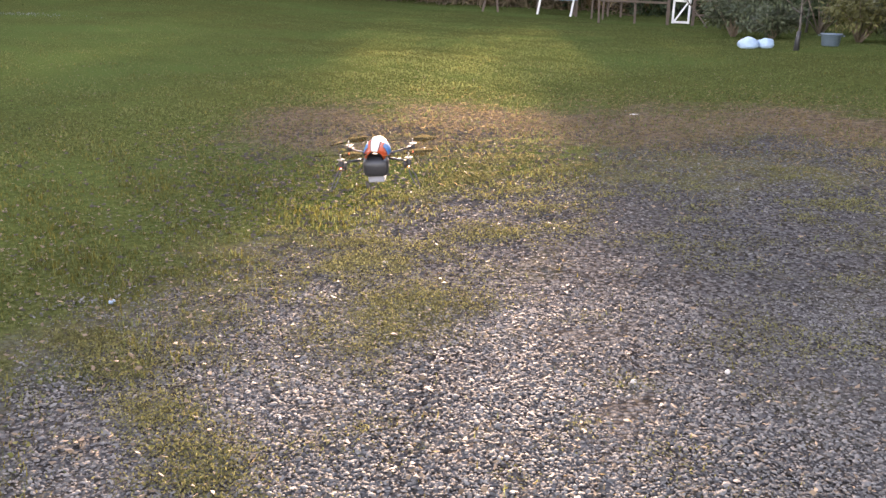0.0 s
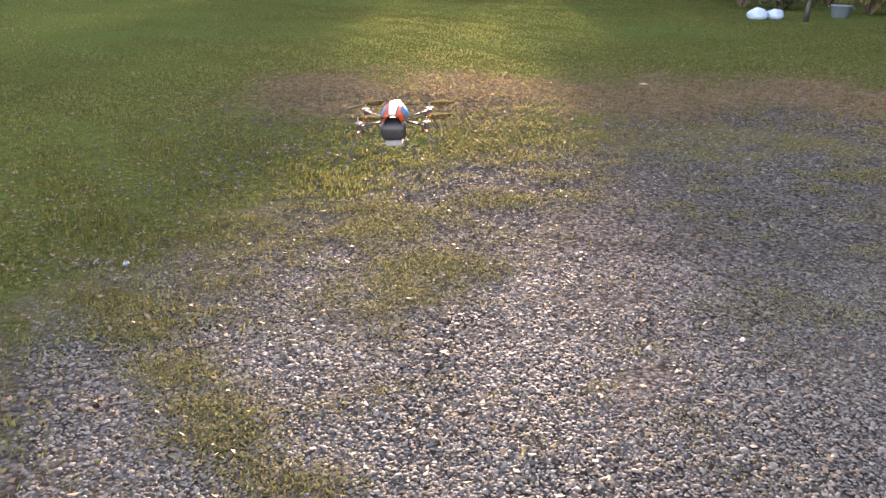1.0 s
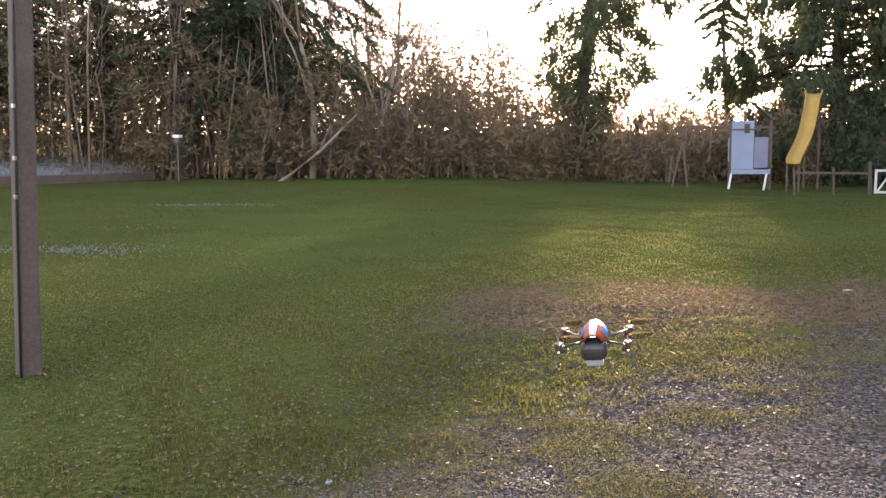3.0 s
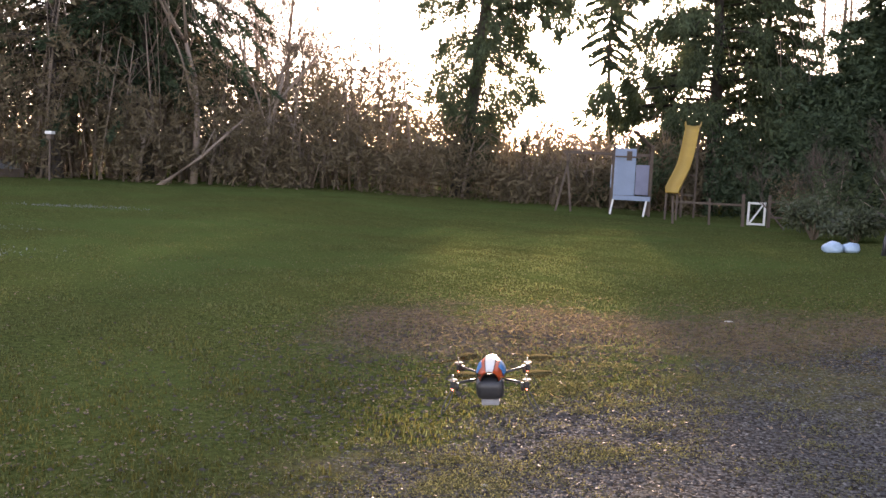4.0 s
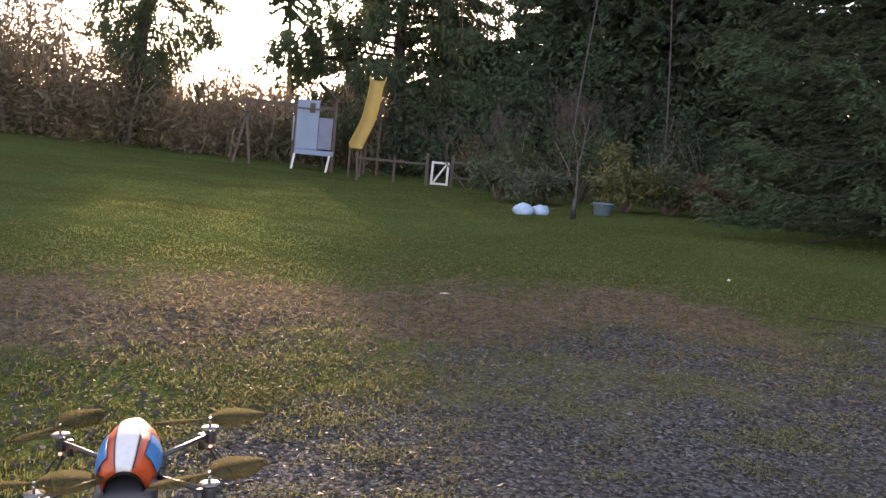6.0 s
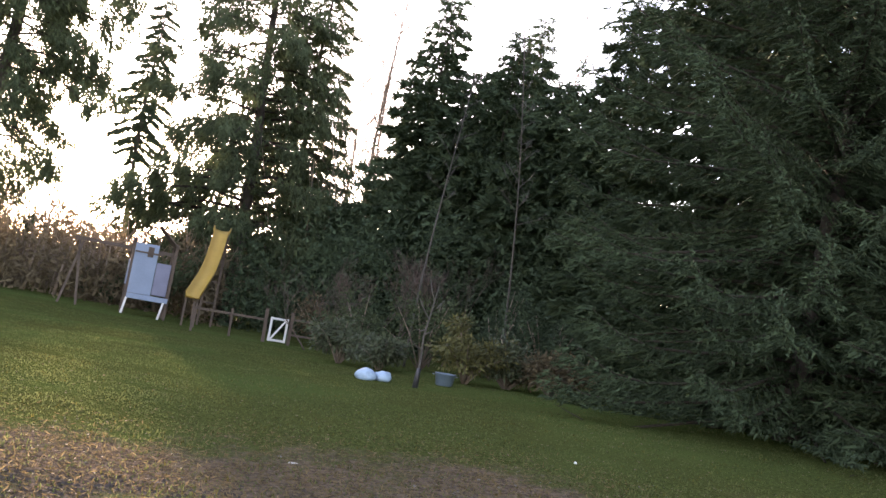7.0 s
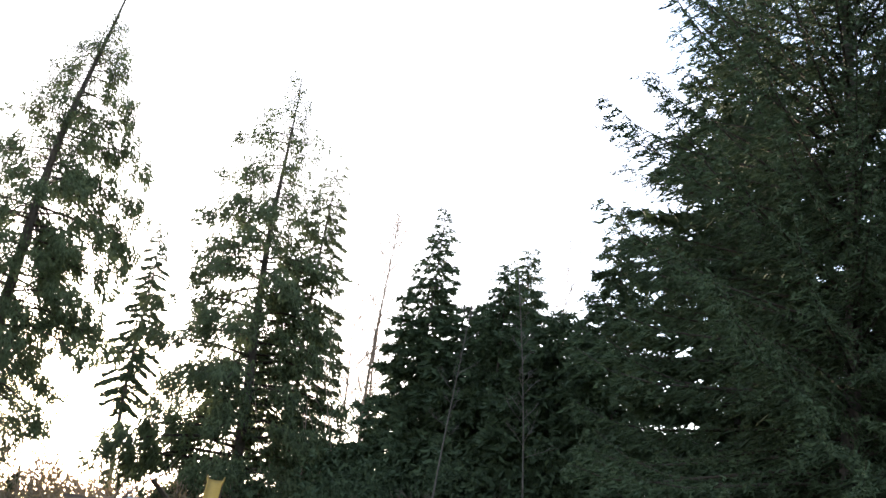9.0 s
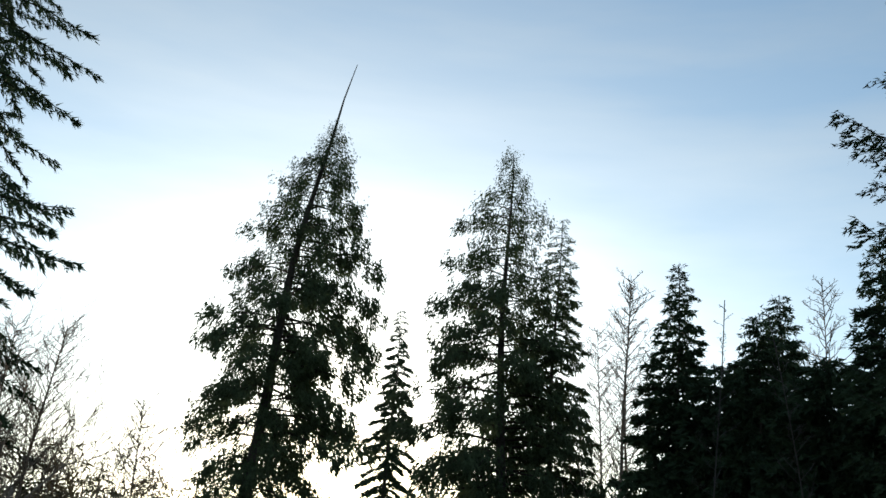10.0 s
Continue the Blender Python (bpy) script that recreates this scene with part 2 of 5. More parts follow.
EDGE_Y = [-50, 0, 2.5, 3.5, 4.3, 4.85, 5.35, 5.85, 6.3, 6.6, 7.1, 8.3, 9.0, 10.5]
EDGE_X = [-2.4, -2.2, -1.95, -1.95, -1.8, -1.6, -1.4, -1.15, -0.95, -0.6, -0.15, 0.9, 1.7, 3.3]
FAR_X = [-5, 0.0, 2.2, 3.3, 5.0, 6.5, 30]
FAR_Y = [9.0, 9.4, 9.7, 8.7, 9.2, 9.9, 11.5]
def moss_clumps():
    """Centres and radii of the tufts of moss and weeds on the drive."""
    rnd = random.Random(77)
    spots = [(1.13, 3.92, 0.1), (1.47, 3.92, 0.08), (0.61, 3.48, 0.04), (-0.55, 2.86, 0.05), (0.7, 2.89, 0.05), (-0.42, 3.0, 0.03), (0.15, 2.7, 0.03), (1.3, 4.15, 0.06), (0.4, 3.1, 0.03)]
    trail = [(-1.9, 3.8), (-1.68, 3.52), (-1.39, 3.21), (-1.14, 2.94), (-0.96, 2.7), (-0.74, 2.4), (-0.5, 2.25)]
    for (x0, y0), (x1, y1) in zip(trail, trail[1:]):
        for k in range(14):
            s = rnd.random()
            spots.append((x0 + (x1 - x0) * s + rnd.gauss(0, 0.07), y0 + (y1 - y0) * s + rnd.gauss(0, 0.06), rnd.uniform(0.015, 0.06)))
    for cx, cy, sx, sy, n in ((-0.55, 3.95, 0.17, 0.2, 60), (-0.35, 4.4, 0.28, 0.2, 70), (-0.8, 5.0, 0.3, 0.3, 45), (-0.1, 5.8, 0.6, 0.4, 20), (0.6, 5.9, 0.7, 0.5, 18), (-1.4, 4.0, 0.3, 0.6, 60), (1.6, 5.6, 0.9, 0.6, 14), (2.6, 5.0, 0.8, 0.6, 25), (1.0, 3.2, 1.2, 0.6, 22), (1.5, 7.6, 1.6, 0.8, 60), (-0.4, 7.2, 0.6, 0.7, 50), (3.4, 7.4, 0.9, 0.7, 40)):
        for k in range(n):
            spots.append((rnd.gauss(cx, sx), rnd.gauss(cy, sy), rnd.uniform(0.012, 0.055) * (1 if cy < 5 else 1.3)))
    return spots


CLUMPS = moss_clumps()
MOSSES = [(-0.48, 4.15, 0.33, 0.38), (-0.75, 5.0, 0.25, 0.25), (-0.95, 6.1, 0.3, 0.25), (2.4, 5.6, 0.5, 0.2), (1.5, 7.6, 1.6, 0.7)]


def ripple(x, y, k=1.0):
    """Irregular waves between about -1 and 1."""
    return 0.45 * np.sin(3.1 * k * x + 1.3 * k * y + 0.4) * np.sin(1.1 * k * y - 0.6 * k * x) + 0.35 * np.sin(5.3 * k * y - 2.2 * k * x + 1) * np.sin(4.1 * k * x + 2) + 0.3 * np.sin(9.7 * k * x + 6.1 * k * y) * np.sin(8.3 * k * y - 3.7 * k * x)


def stony(x, y):
    """1 on bare gravel, 0 on turf."""
    side = (x - np.interp(y, EDGE_Y, EDGE_X)) / 1.3
    far = (np.interp(x, FAR_X, FAR_Y) - y) / 2.4
    return np.clip(np.minimum(side, far) + 0.42 + 0.3 * ripple(x, y), 0, 1)


def earthy(x, y):
    """How far the turf is worn to brown earth, in a band where the gravel runs out."""
    band = np.exp(-(((y - 9.6) / 1.7) ** 2)) * np.clip((x + 3.6) / 1.6, 0, 1) * np.clip((5.0 - x) / 2.0, 0, 1)
    return np.clip(band * (1.0 + 0.7 * ripple(x, y, 0.9)), 0, 1)


def mossy(x, y):
    """How far moss and weeds cover the gravel."""
    m = np.zeros_like(x)
    for cx, cy, rx, ry in MOSSES:
        m = np.maximum(m, np.exp(-(((x - cx) / rx) ** 2 + ((y - cy) / ry) ** 2)))
    return np.clip(m * (1.0 + 0.9 * ripple(x, y, 1.7)) + 0.45 * np.clip(ripple(x, y, 0.8) - 0.1, 0, 1) + 0.3 * np.clip(ripple(x + 3, y + 1, 2.6) - 0.3, 0, 1), 0, 1)


def tufted(x, y):
    """1 inside a tuft of moss."""
    m = np.zeros_like(x)
    for cx, cy, cr in CLUMPS:
        near = (np.abs(x - cx) < cr * 1.4) & (np.abs(y - cy) < cr * 1.4)
        m[near] = np.maximum(m[near], np.exp(-((x[near] - cx) ** 2 + (y[near] - cy) ** 2) / cr ** 2 * 1.2))
    return m


def graded(n, near, reach):
    u = np.linspace(-1, 1, n)
    k = math.asinh(reach / near)
    return near * np.sinh(k * u)


def build_ground():
    xs, ys = graded(221, 4.0, 3000), graded(241, 4.0, 3000) + 5.0
    X, Y = np.meshgrid(xs, ys)
    rng = np.random.default_rng(3)
    bumpy = rng.normal(0, 0.003, X.shape) * (np.hypot(X, Y) < 30)
    Z = lie(X, Y) + bumpy
    n, m = len(xs), len(ys)
    i = (np.arange(m - 1)[:, None] * n + np.arange(n - 1)).ravel()
    F = np.concatenate([np.stack([i, i + 1, i + n + 1], 1), np.stack([i, i + n + 1, i + n], 1)])
    me = fast_mesh("ground", np.stack([X, Y, Z], -1), F)
    for key, val in (("stony", stony(X, Y)), ("mossy", mossy(X, Y)), ("earthy", earthy(X, Y))):
        at = me.attributes.new(key, "FLOAT", "POINT")
        at.data.foreach_set("value", val.astype(np.float32).ravel())
    me.materials.append(ground_material())
    me.polygons.foreach_set("use_smooth", np.ones(len(F), bool))
    return tagged(new("ground", me), "grey gravel drive running into a short damp lawn", "ground", kind="structure")


def ground_material():
    m = bpy.data.materials.new("gravel_and_turf")
    m.use_nodes = True
    nt = m.node_tree
    b = nt.nodes["Principled BSDF"]
    tc = nt.nodes.new("ShaderNodeTexCoord")

    def tex(s, detail=4.0, rough=0.6):
        n = nt.nodes.new("ShaderNodeTexNoise")
        n.inputs["Scale"].default_value, n.inputs["Detail"].default_value, n.inputs["Roughness"].default_value = s, detail, rough
        nt.links.new(tc.outputs["Object"], n.inputs["Vector"])
        return n.outputs["Fac"]

    def mix(fac, a_, b_):
        c = nt.nodes.new("ShaderNodeMix")
        c.data_type = "RGBA"
        for k, v in (("Factor", fac), ("A", a_), ("B", b_)):
            if isinstance(v, tuple):
                c.inputs[k].default_value = (*v, 1)
            else:
                nt.links.new(v, c.inputs[k])
        return c.outputs["Result"]

    def span(v, lo, hi):
        r = nt.nodes.new("ShaderNodeMapRange")
        r.inputs["From Min"].default_value, r.inputs["From Max"].default_value = lo, hi
        nt.links.new(v, r.inputs["Value"])
        return r.outputs[0]

    def math_node(op, p, q):
        n = nt.nodes.new("ShaderNodeMath")
        n.operation = op
        for k, v in enumerate((p, q)):
            if isinstance(v, float):
                n.inputs[k].default_value = v
            else:
                nt.links.new(v, n.inputs[k])
        return n.outputs[0]

    def attribute(key):
        n = nt.nodes.new("ShaderNodeAttribute")
        n.attribute_name = key
        return n.outputs["Fac"]

    vor = nt.nodes.new("ShaderNodeTexVoronoi")
    vor.inputs["Scale"].default_value = 42.0
    nt.links.new(tc.outputs["Object"], vor.inputs["Vector"])
    grey = nt.nodes.new("ShaderNodeSeparateColor")
    nt.links.new(vor.outputs["Color"], grey.inputs[0])
    stone = mix(span(grey.outputs[0], 0.0, 1.0), (0.028, 0.027, 0.027), (0.115, 0.112, 0.108))
    gap = span(vor.outputs["Distance"], 0.45, 0.8)
    stone = mix(gap, stone, (0.022, 0.019, 0.016))
    stone = mix(math_node("MULTIPLY", span(tex(0.9), 0.35, 0.75), 0.35), stone, (0.06, 0.052, 0.042))
    # strong dark mottling paints the small shadows between tufts into the turf colour
    turf = mix(span(tex(22.0, 5, 0.7), 0.35, 0.66), (0.018, 0.027, 0.008), (0.085, 0.1, 0.03))
    turf = mix(math_node("MULTIPLY", span(tex(0.55, 5), 0.45, 0.72), 0.7), turf, (0.056, 0.057, 0.018))
    turf = mix(span(tex(0.17, 3), 0.45, 0.7), turf, (0.055, 0.085, 0.024))
    moss = mix(span(tex(30.0, 3), 0.3, 0.7), (0.06, 0.06, 0.018), (0.13, 0.115, 0.042))
    fray = math_node("MULTIPLY", math_node("SUBTRACT", tex(4.0, 6, 0.7), 0.5), 1.5)
    st = span(math_node("ADD", attribute("stony"), fray), 0.3, 0.7)
    thin = math_node("MULTIPLY", span(attribute("stony"), 0.05, 0.4), span(tex(2.2, 5), 0.35, 0.6))
    turf = mix(math_node("MULTIPLY", thin, 0.75), turf, (0.09, 0.077, 0.038))
    soil = mix(span(tex(14.0, 5, 0.7), 0.35, 0.66), (0.045, 0.034, 0.024), (0.16, 0.123, 0.09))
    turf = mix(span(math_node("ADD", attribute("earthy"), fray), 0.3, 0.8), turf, soil)
    mo = span(math_node("ADD", attribute("mossy"), fray), 0.4, 0.75)
    patch = span(tex(1.6, 6, 0.7), 0.54, 0.7)
    mo = math_node("MULTIPLY", math_node("MAXIMUM", mo, math_node("MULTIPLY", patch, 0.6)), 0.5)
    col = mix(st, turf, mix(mo, stone, moss))
    nt.links.new(col, b.inputs["Base Color"])
    b.inputs["Roughness"].default_value = 0.9
    b.inputs["Specular IOR Level"].default_value = 0.0
    h = math_node("ADD", math_node("MULTIPLY", vor.outputs["Distance"], -1.0), tex(60.0, 4))
    bp = nt.nodes.new("ShaderNodeBump")
    bp.inputs["Strength"].default_value, bp.inputs["Distance"].default_value = 0.9, 0.02
    nt.links.new(h, bp.inputs["Height"]), nt.links.new(bp.outputs[0], b.inputs["Normal"])
    return m


build_ground()


# ---------------- trees ----------------
def spread(az, d, eye=(0.02, 2.93)):
    """A place d metres from a standpoint, az degrees to the left of +y."""
    g = radians(az)
    return eye[0] - d * math.sin(g), eye[1] + d * math.cos(g)


def planted(x, y, sink=0.1):
    return (x, y, float(lie(x, y)) - sink)


def conifer(name, x, y, high, wide, label, seed, leaf=M_SPRUCE, n=9000, branches=170, clear=0.06, droop=0.35, rise=0.1, size=0.45, fat=0.16, lean=(0, 0), shape=0.85, ragged=0.3, bare_top=0.0, hang=0.35, clumps=0, inner=0.6, tight=0.16, group="conifers", fronds=0, sweep=0.0, drop=0.25, low_weight=0.0, bow=0.0, belly=0.15, skirt=0.55, bias=0.0, most=0.0):
    """A conifer: tapered trunk, limbs and a crown of small sprays with an uneven outline."""
    rng = np.random.default_rng(seed)
    tree = thing(name, planted(x, y), label, "tree", group)
    lx, ly = lean
    top = high - bare_top

    def bent(p):
        p = np.asarray(p, float).copy()
        z = p[..., 2]
        p[..., 0] += lx * z + bow * z * z + 0.15 * np.sin(z * 0.35 + seed)
        p[..., 1] += ly * z + 0.15 * np.cos(z * 0.3 + seed)
        return p

    zs = np.linspace(0, high, 14)
    trunk = bent(np.stack([0 * zs, 0 * zs, zs], 1))
    if bare_top:
        trunk[-1, 0] += 0.22
        trunk[-1, 2] -= 0.1
    r0 = (0.007 if fronds else 0.011) * high + 0.05
    part("trunk", fast_mesh("trunk", *joined([tube(trunk, [max(0.018, r0 * (1 - i / 13.0) ** 0.85) * (1.5 if i == 0 else 1) for i in range(14)], 8)]), M_BARK), None, tree)
    k = ((rng.random(branches) + np.arange(branches)) / branches) ** (1.2 if fronds > 15 and not most else 1.0)
    h = high * clear + (top - high * clear) * k
    reach = np.clip(1 - k, 0.02, 1) ** shape
    lens = wide * reach * (1 - ragged + ragged * 1.6 * rng.random(branches)) + 0.12
    if fronds:
        lens = wide * reach * (1 - 0.5 * ragged + 1.1 * ragged * rng.random(branches) ** 2.4) + 0.12
    low = np.clip(skirt + (1 - skirt) * k / belly, skirt, 1)
    az = np.arange(branches) * 2.39996 + rng.normal(0, 0.4, branches)
    lens *= low * (1 + bias * np.cos(az))
    if most:
        lens = np.minimum(lens, most * rng.uniform(0.8, 1.05, branches))
    dr = droop * (0.6 + 0.8 * rng.random(branches))
    ri = rise * (0.3 + 1.4 * rng.random(branches)) + 0.5 * np.clip(k - 0.8, 0, 1)

    if fronds:
        # the lowest limbs hang, those above sweep upwards
        ri = ri * np.clip(0.15 + 2.2 * k, 0, 1)
        dr = dr + 0.22 * (1 - k) ** 4
        if most:
            ri = ri + 0.4 * np.clip(2 * k - 0.3, 0, 1)

    def along(b, s):
        L = lens[b] * s
        return np.stack([np.cos(az[b]) * L, np.sin(az[b]) * L, h[b] + ri[b] * L - dr[b] * L * s + sweep * L * s ** 3], -1)

    idx = np.arange(branches)
    limbs = []
    knots = [bent(along(idx, np.full(branches, s))) for s in ((0.0, 0.25, 0.5, 0.7, 0.86, 1.0) if fronds else (0.0, 0.35, 0.7, 1.0))]
    for b in range(branches):
        rr = (0.006 if fronds else 0.012) * lens[b] + 0.006
        limbs.append(tube([kn[b] for kn in knots], np.linspace(rr * 1.4, 0.005, len(knots)), 3))
    part("branchwork", fast_mesh("branchwork", *joined(limbs), M_DARKTWIG), None, tree, kind="stuff")
    if fronds:
        # side twigs along every limb, set with short sprays
        weight = lens ** 1.35
        b = rng.choice(branches, n, p=weight / weight.sum())
        j = rng.integers(0, fronds, n)
        hash1, hash2 = (np.sin(b * 12.9898 + j * 78.233) * 43758.5) % 1.0, (np.sin(b * 39.43 + j * 11.17) * 23421.6) % 1.0
        s = np.clip((j + hash1) / fronds, 0.03, 1.0) ** inner
        turn = np.where(j % 2 == 0, 1.0, -1.0)
        sidew = np.stack([-np.sin(az[b]), np.cos(az[b]), 0 * b], 1)
        out = np.stack([np.cos(az[b]), np.sin(az[b]), 0 * b], 1)
        long = (tight * 2.4 * lens[b] * (1.02 - s) + 0.1 + 0.35 * size + (0.1 if most else 0.0)) * (0.55 + 0.8 * hash2)
        twig = sidew * (turn * (0.95 - hang * 0.45 - 0.45 * s))[:, None] + out * (0.3 + 0.35 * hash1 - 0.2 * hang + 0.5 * s)[:, None] + np.array([0, 0, 1.0]) * ((hash2 - 0.5) * 0.5 - hang * (0.3 + 1.4 * hash1))[:, None]
        u = rng.random(n) ** 0.75
        pos = along(b, s) + twig * (u * long)[:, None] + np.array([0, 0, -1.0]) * (drop * u ** 2 * long)[:, None] + rng.normal(0, 0.025 + 0.03 * size, (n, 3))
        way = twig * 0.9 + out * 0.35 + np.array([0, 0, -1.0]) * (drop * u)[:, None] + rng.normal(0, 0.55, (n, 3))
        # needles set straight on the limb, up to its tip
        own = rng.random(n) < 0.35
        m = int(own.sum())
        s2 = rng.random(m) ** 1.05
        pos[own] = along(b[own], s2) + rng.normal(0, 0.03 + 0.05 * size, (m, 3))
        way[own] = out[own] * rng.uniform(0.4, 1.0, (m, 1)) + sidew[own] * rng.normal(0, 0.55, (m, 1)) + np.array([0, 0, 1.0]) * rng.normal(0.1 - 0.5 * hang, 0.3, (m, 1))
        pos[:, 2] = np.maximum(pos[:, 2], 0.12 + 0.2 * hash2)
        length = size * rng.uniform(0.5, 1.3, n) * np.clip(lens[b] / wide + 0.5, 0.5, 1.1)
        V, F = needles(rng, bent(pos), way, length, length * fat / 0.45 * rng.uniform(0.7, 1.3, n))
        if fronds > 15:
            # every side twig is itself a thick finger of needles
            first = np.unique(b * 1000 + j, return_index=True)[1]
            root, along_twig = along(b, s)[first], (twig * long[:, None])[first]
            tip = root + along_twig + np.array([0, 0, -1.0]) * (drop * long[first])[:, None]
            root[:, 2], tip[:, 2] = np.maximum(root[:, 2], 0.15), np.maximum(tip[:, 2], 0.1)
            mid = 0.62 * root + 0.38 * tip + rng.normal(0, 0.02, root.shape)
            g = rng.uniform(0, 6.283, len(first))
            fatness = (0.11 * size + 0.008) * rng.uniform(0.7, 1.3, len(first))
            rim = [mid + np.stack([np.cos(g + q) * 0.9, np.sin(g + q) * 0.9, np.sin(g * 2 + q)], 1) * fatness[:, None] for q in (0, 2.1, 4.2)]
            W = bent(np.stack([root, *rim, tip], 1)).reshape(-1, 3)
            shape_f = np.array([(0, 1, 2), (0, 2, 3), (0, 3, 1), (4, 2, 1), (4, 3, 2), (4, 1, 3)])
            F = np.concatenate([F, (shape_f[None] + (np.arange(len(first)) * 5)[:, None, None]).reshape(-1, 3) + len(V)])
            V = np.concatenate([V, W])
        part("crown", fast_mesh("crown", V, F, leaf), None, tree, kind="stuff")
        return tree
    b = rng.choice(branches, n, p=lens * (1 + low_weight * (1 - k) ** 2) / (lens * (1 + low_weight * (1 - k) ** 2)).sum())
    s = np.clip(rng.random(n) ** inner, 0.06, 1.0)
    blob = np.zeros((n, 3))
    if clumps:
        c = rng.integers(0, clumps, n)
        s = np.clip(0.25 + 0.8 * ((np.sin(b * 12.9898 + c * 78.233) * 43758.5) % 1.0) ** 0.7, 0.1, 1.0)
        spot = np.stack([(np.sin(b * k1 + c * k2) * 9973.7) % 1.0 - 0.5 for k1, k2 in ((3.17, 11.3), (5.91, 7.7), (2.33, 17.9))], 1)
        blob = spot * [1.1, 1.1, 0.5] * (0.35 + 0.12 * lens[b])[:, None] * np.clip(lens[b] / 1.6, 0.3, 1)[:, None] + rng.normal(0, 0.13, (n, 3)) * [0.85, 0.85, 1.7]
    else:
        keep = rng.random(n) < 0.5 + 0.6 * (np.sin(s * 9 + b * 1.7) * 0.5 + 0.5)
        b, s, blob = b[keep], s[keep], blob[keep]
        n = len(b)
    sidew = np.stack([-np.sin(az[b]), np.cos(az[b]), 0 * b], 1)
    out = np.stack([np.cos(az[b]), np.sin(az[b]), -dr[b] * s], 1)
    off = rng.normal(0, 1, n) * (tight * lens[b] * (1.15 - s) + 0.08) * (0.3 if clumps else 1.0)
    pos = along(b, s) + sidew * off[:, None] + np.array([0, 0, 1]) * rng.normal(0, 0.04, (n, 1)) * lens[b][:, None] ** 0.5 + blob
    way = out * rng.uniform(0.3, 1.0, (n, 1)) + sidew * (np.sign(off) * rng.uniform(0.1, 0.9, n))[:, None] + np.array([0, 0, -1]) * rng.uniform(0, 2 * hang, (n, 1)) + rng.normal(0, 0.25, (n, 3))
    length = size * rng.uniform(0.55, 1.25, n) * np.clip(lens[b] / wide + 0.4, 0.4, 1.1)
    width = length * fat / 0.45 * rng.uniform(0.7, 1.3, n)
    sprays = needles(rng, bent(pos), way, length, width) if clumps else diamonds(rng, bent(pos), way, length, width, 0.9)
    part("crown", fast_mesh("crown", *sprays, leaf), None, tree, kind="stuff")
    return tree


def bare_tree(name, x, y, high, label, seed, material=M_TWIG, stems=1, thick=0.012, open_angle=0.5, depth=5, group="bare trees", lean=(0, 0), least=0.007):
    """A leafless tree: trunk and forking limbs down to twigs."""
    rng = random.Random(seed)
    tree = thing(name, planted(x, y), label, "tree", group)
    trunk, limbs = [], []

    def grow(p, d, length, r, level):
        pts, rad = [p], [r]
        q, w = p.copy(), d.copy()
        steps = 4 if level < 3 else 2
        for i in range(steps):
            w = (w + Vector((rng.gauss(0, 0.1), rng.gauss(0, 0.1), 0.05))).normalized()
            q = q + w * length / steps
            pts.append(q.copy()), rad.append(r * (1 - 0.52 * (i + 1) / steps))
        (trunk if level == 0 else limbs).append(tube(pts, rad, 7 if level == 0 else (4 if level == 1 else 3)))
        if level < depth:
            for i in range(rng.randint(2, 3) + (1 if level == 0 else 0)):
                turn = Vector((rng.gauss(0, 1), rng.gauss(0, 1), rng.gauss(0.25, 0.4))).normalized()
                at = pts[rng.randint(steps // 2, steps)]
                grow(at, (w + turn * rng.uniform(0.5, 1.0) * open_angle * 1.6).normalized(), length * rng.uniform(0.55, 0.8), max(least, r * rng.uniform(0.38, 0.55)), level + 1)

    for s in range(stems):
        grow(Vector((rng.gauss(0, 0.15 * (stems - 1)), rng.gauss(0, 0.15 * (stems - 1)), 0)), Vector((lean[0] + rng.gauss(0, 0.06 * stems), lean[1] + rng.gauss(0, 0.06), 1)).normalized(), high * 0.42, thick * high + 0.01, 0)
    for stem in trunk:
        part("trunk", fast_mesh("trunk", *joined([stem]), material), None, tree)
    part("branchwork", fast_mesh("branchwork", *joined(limbs), material), None, tree, kind="stuff")
    return tree


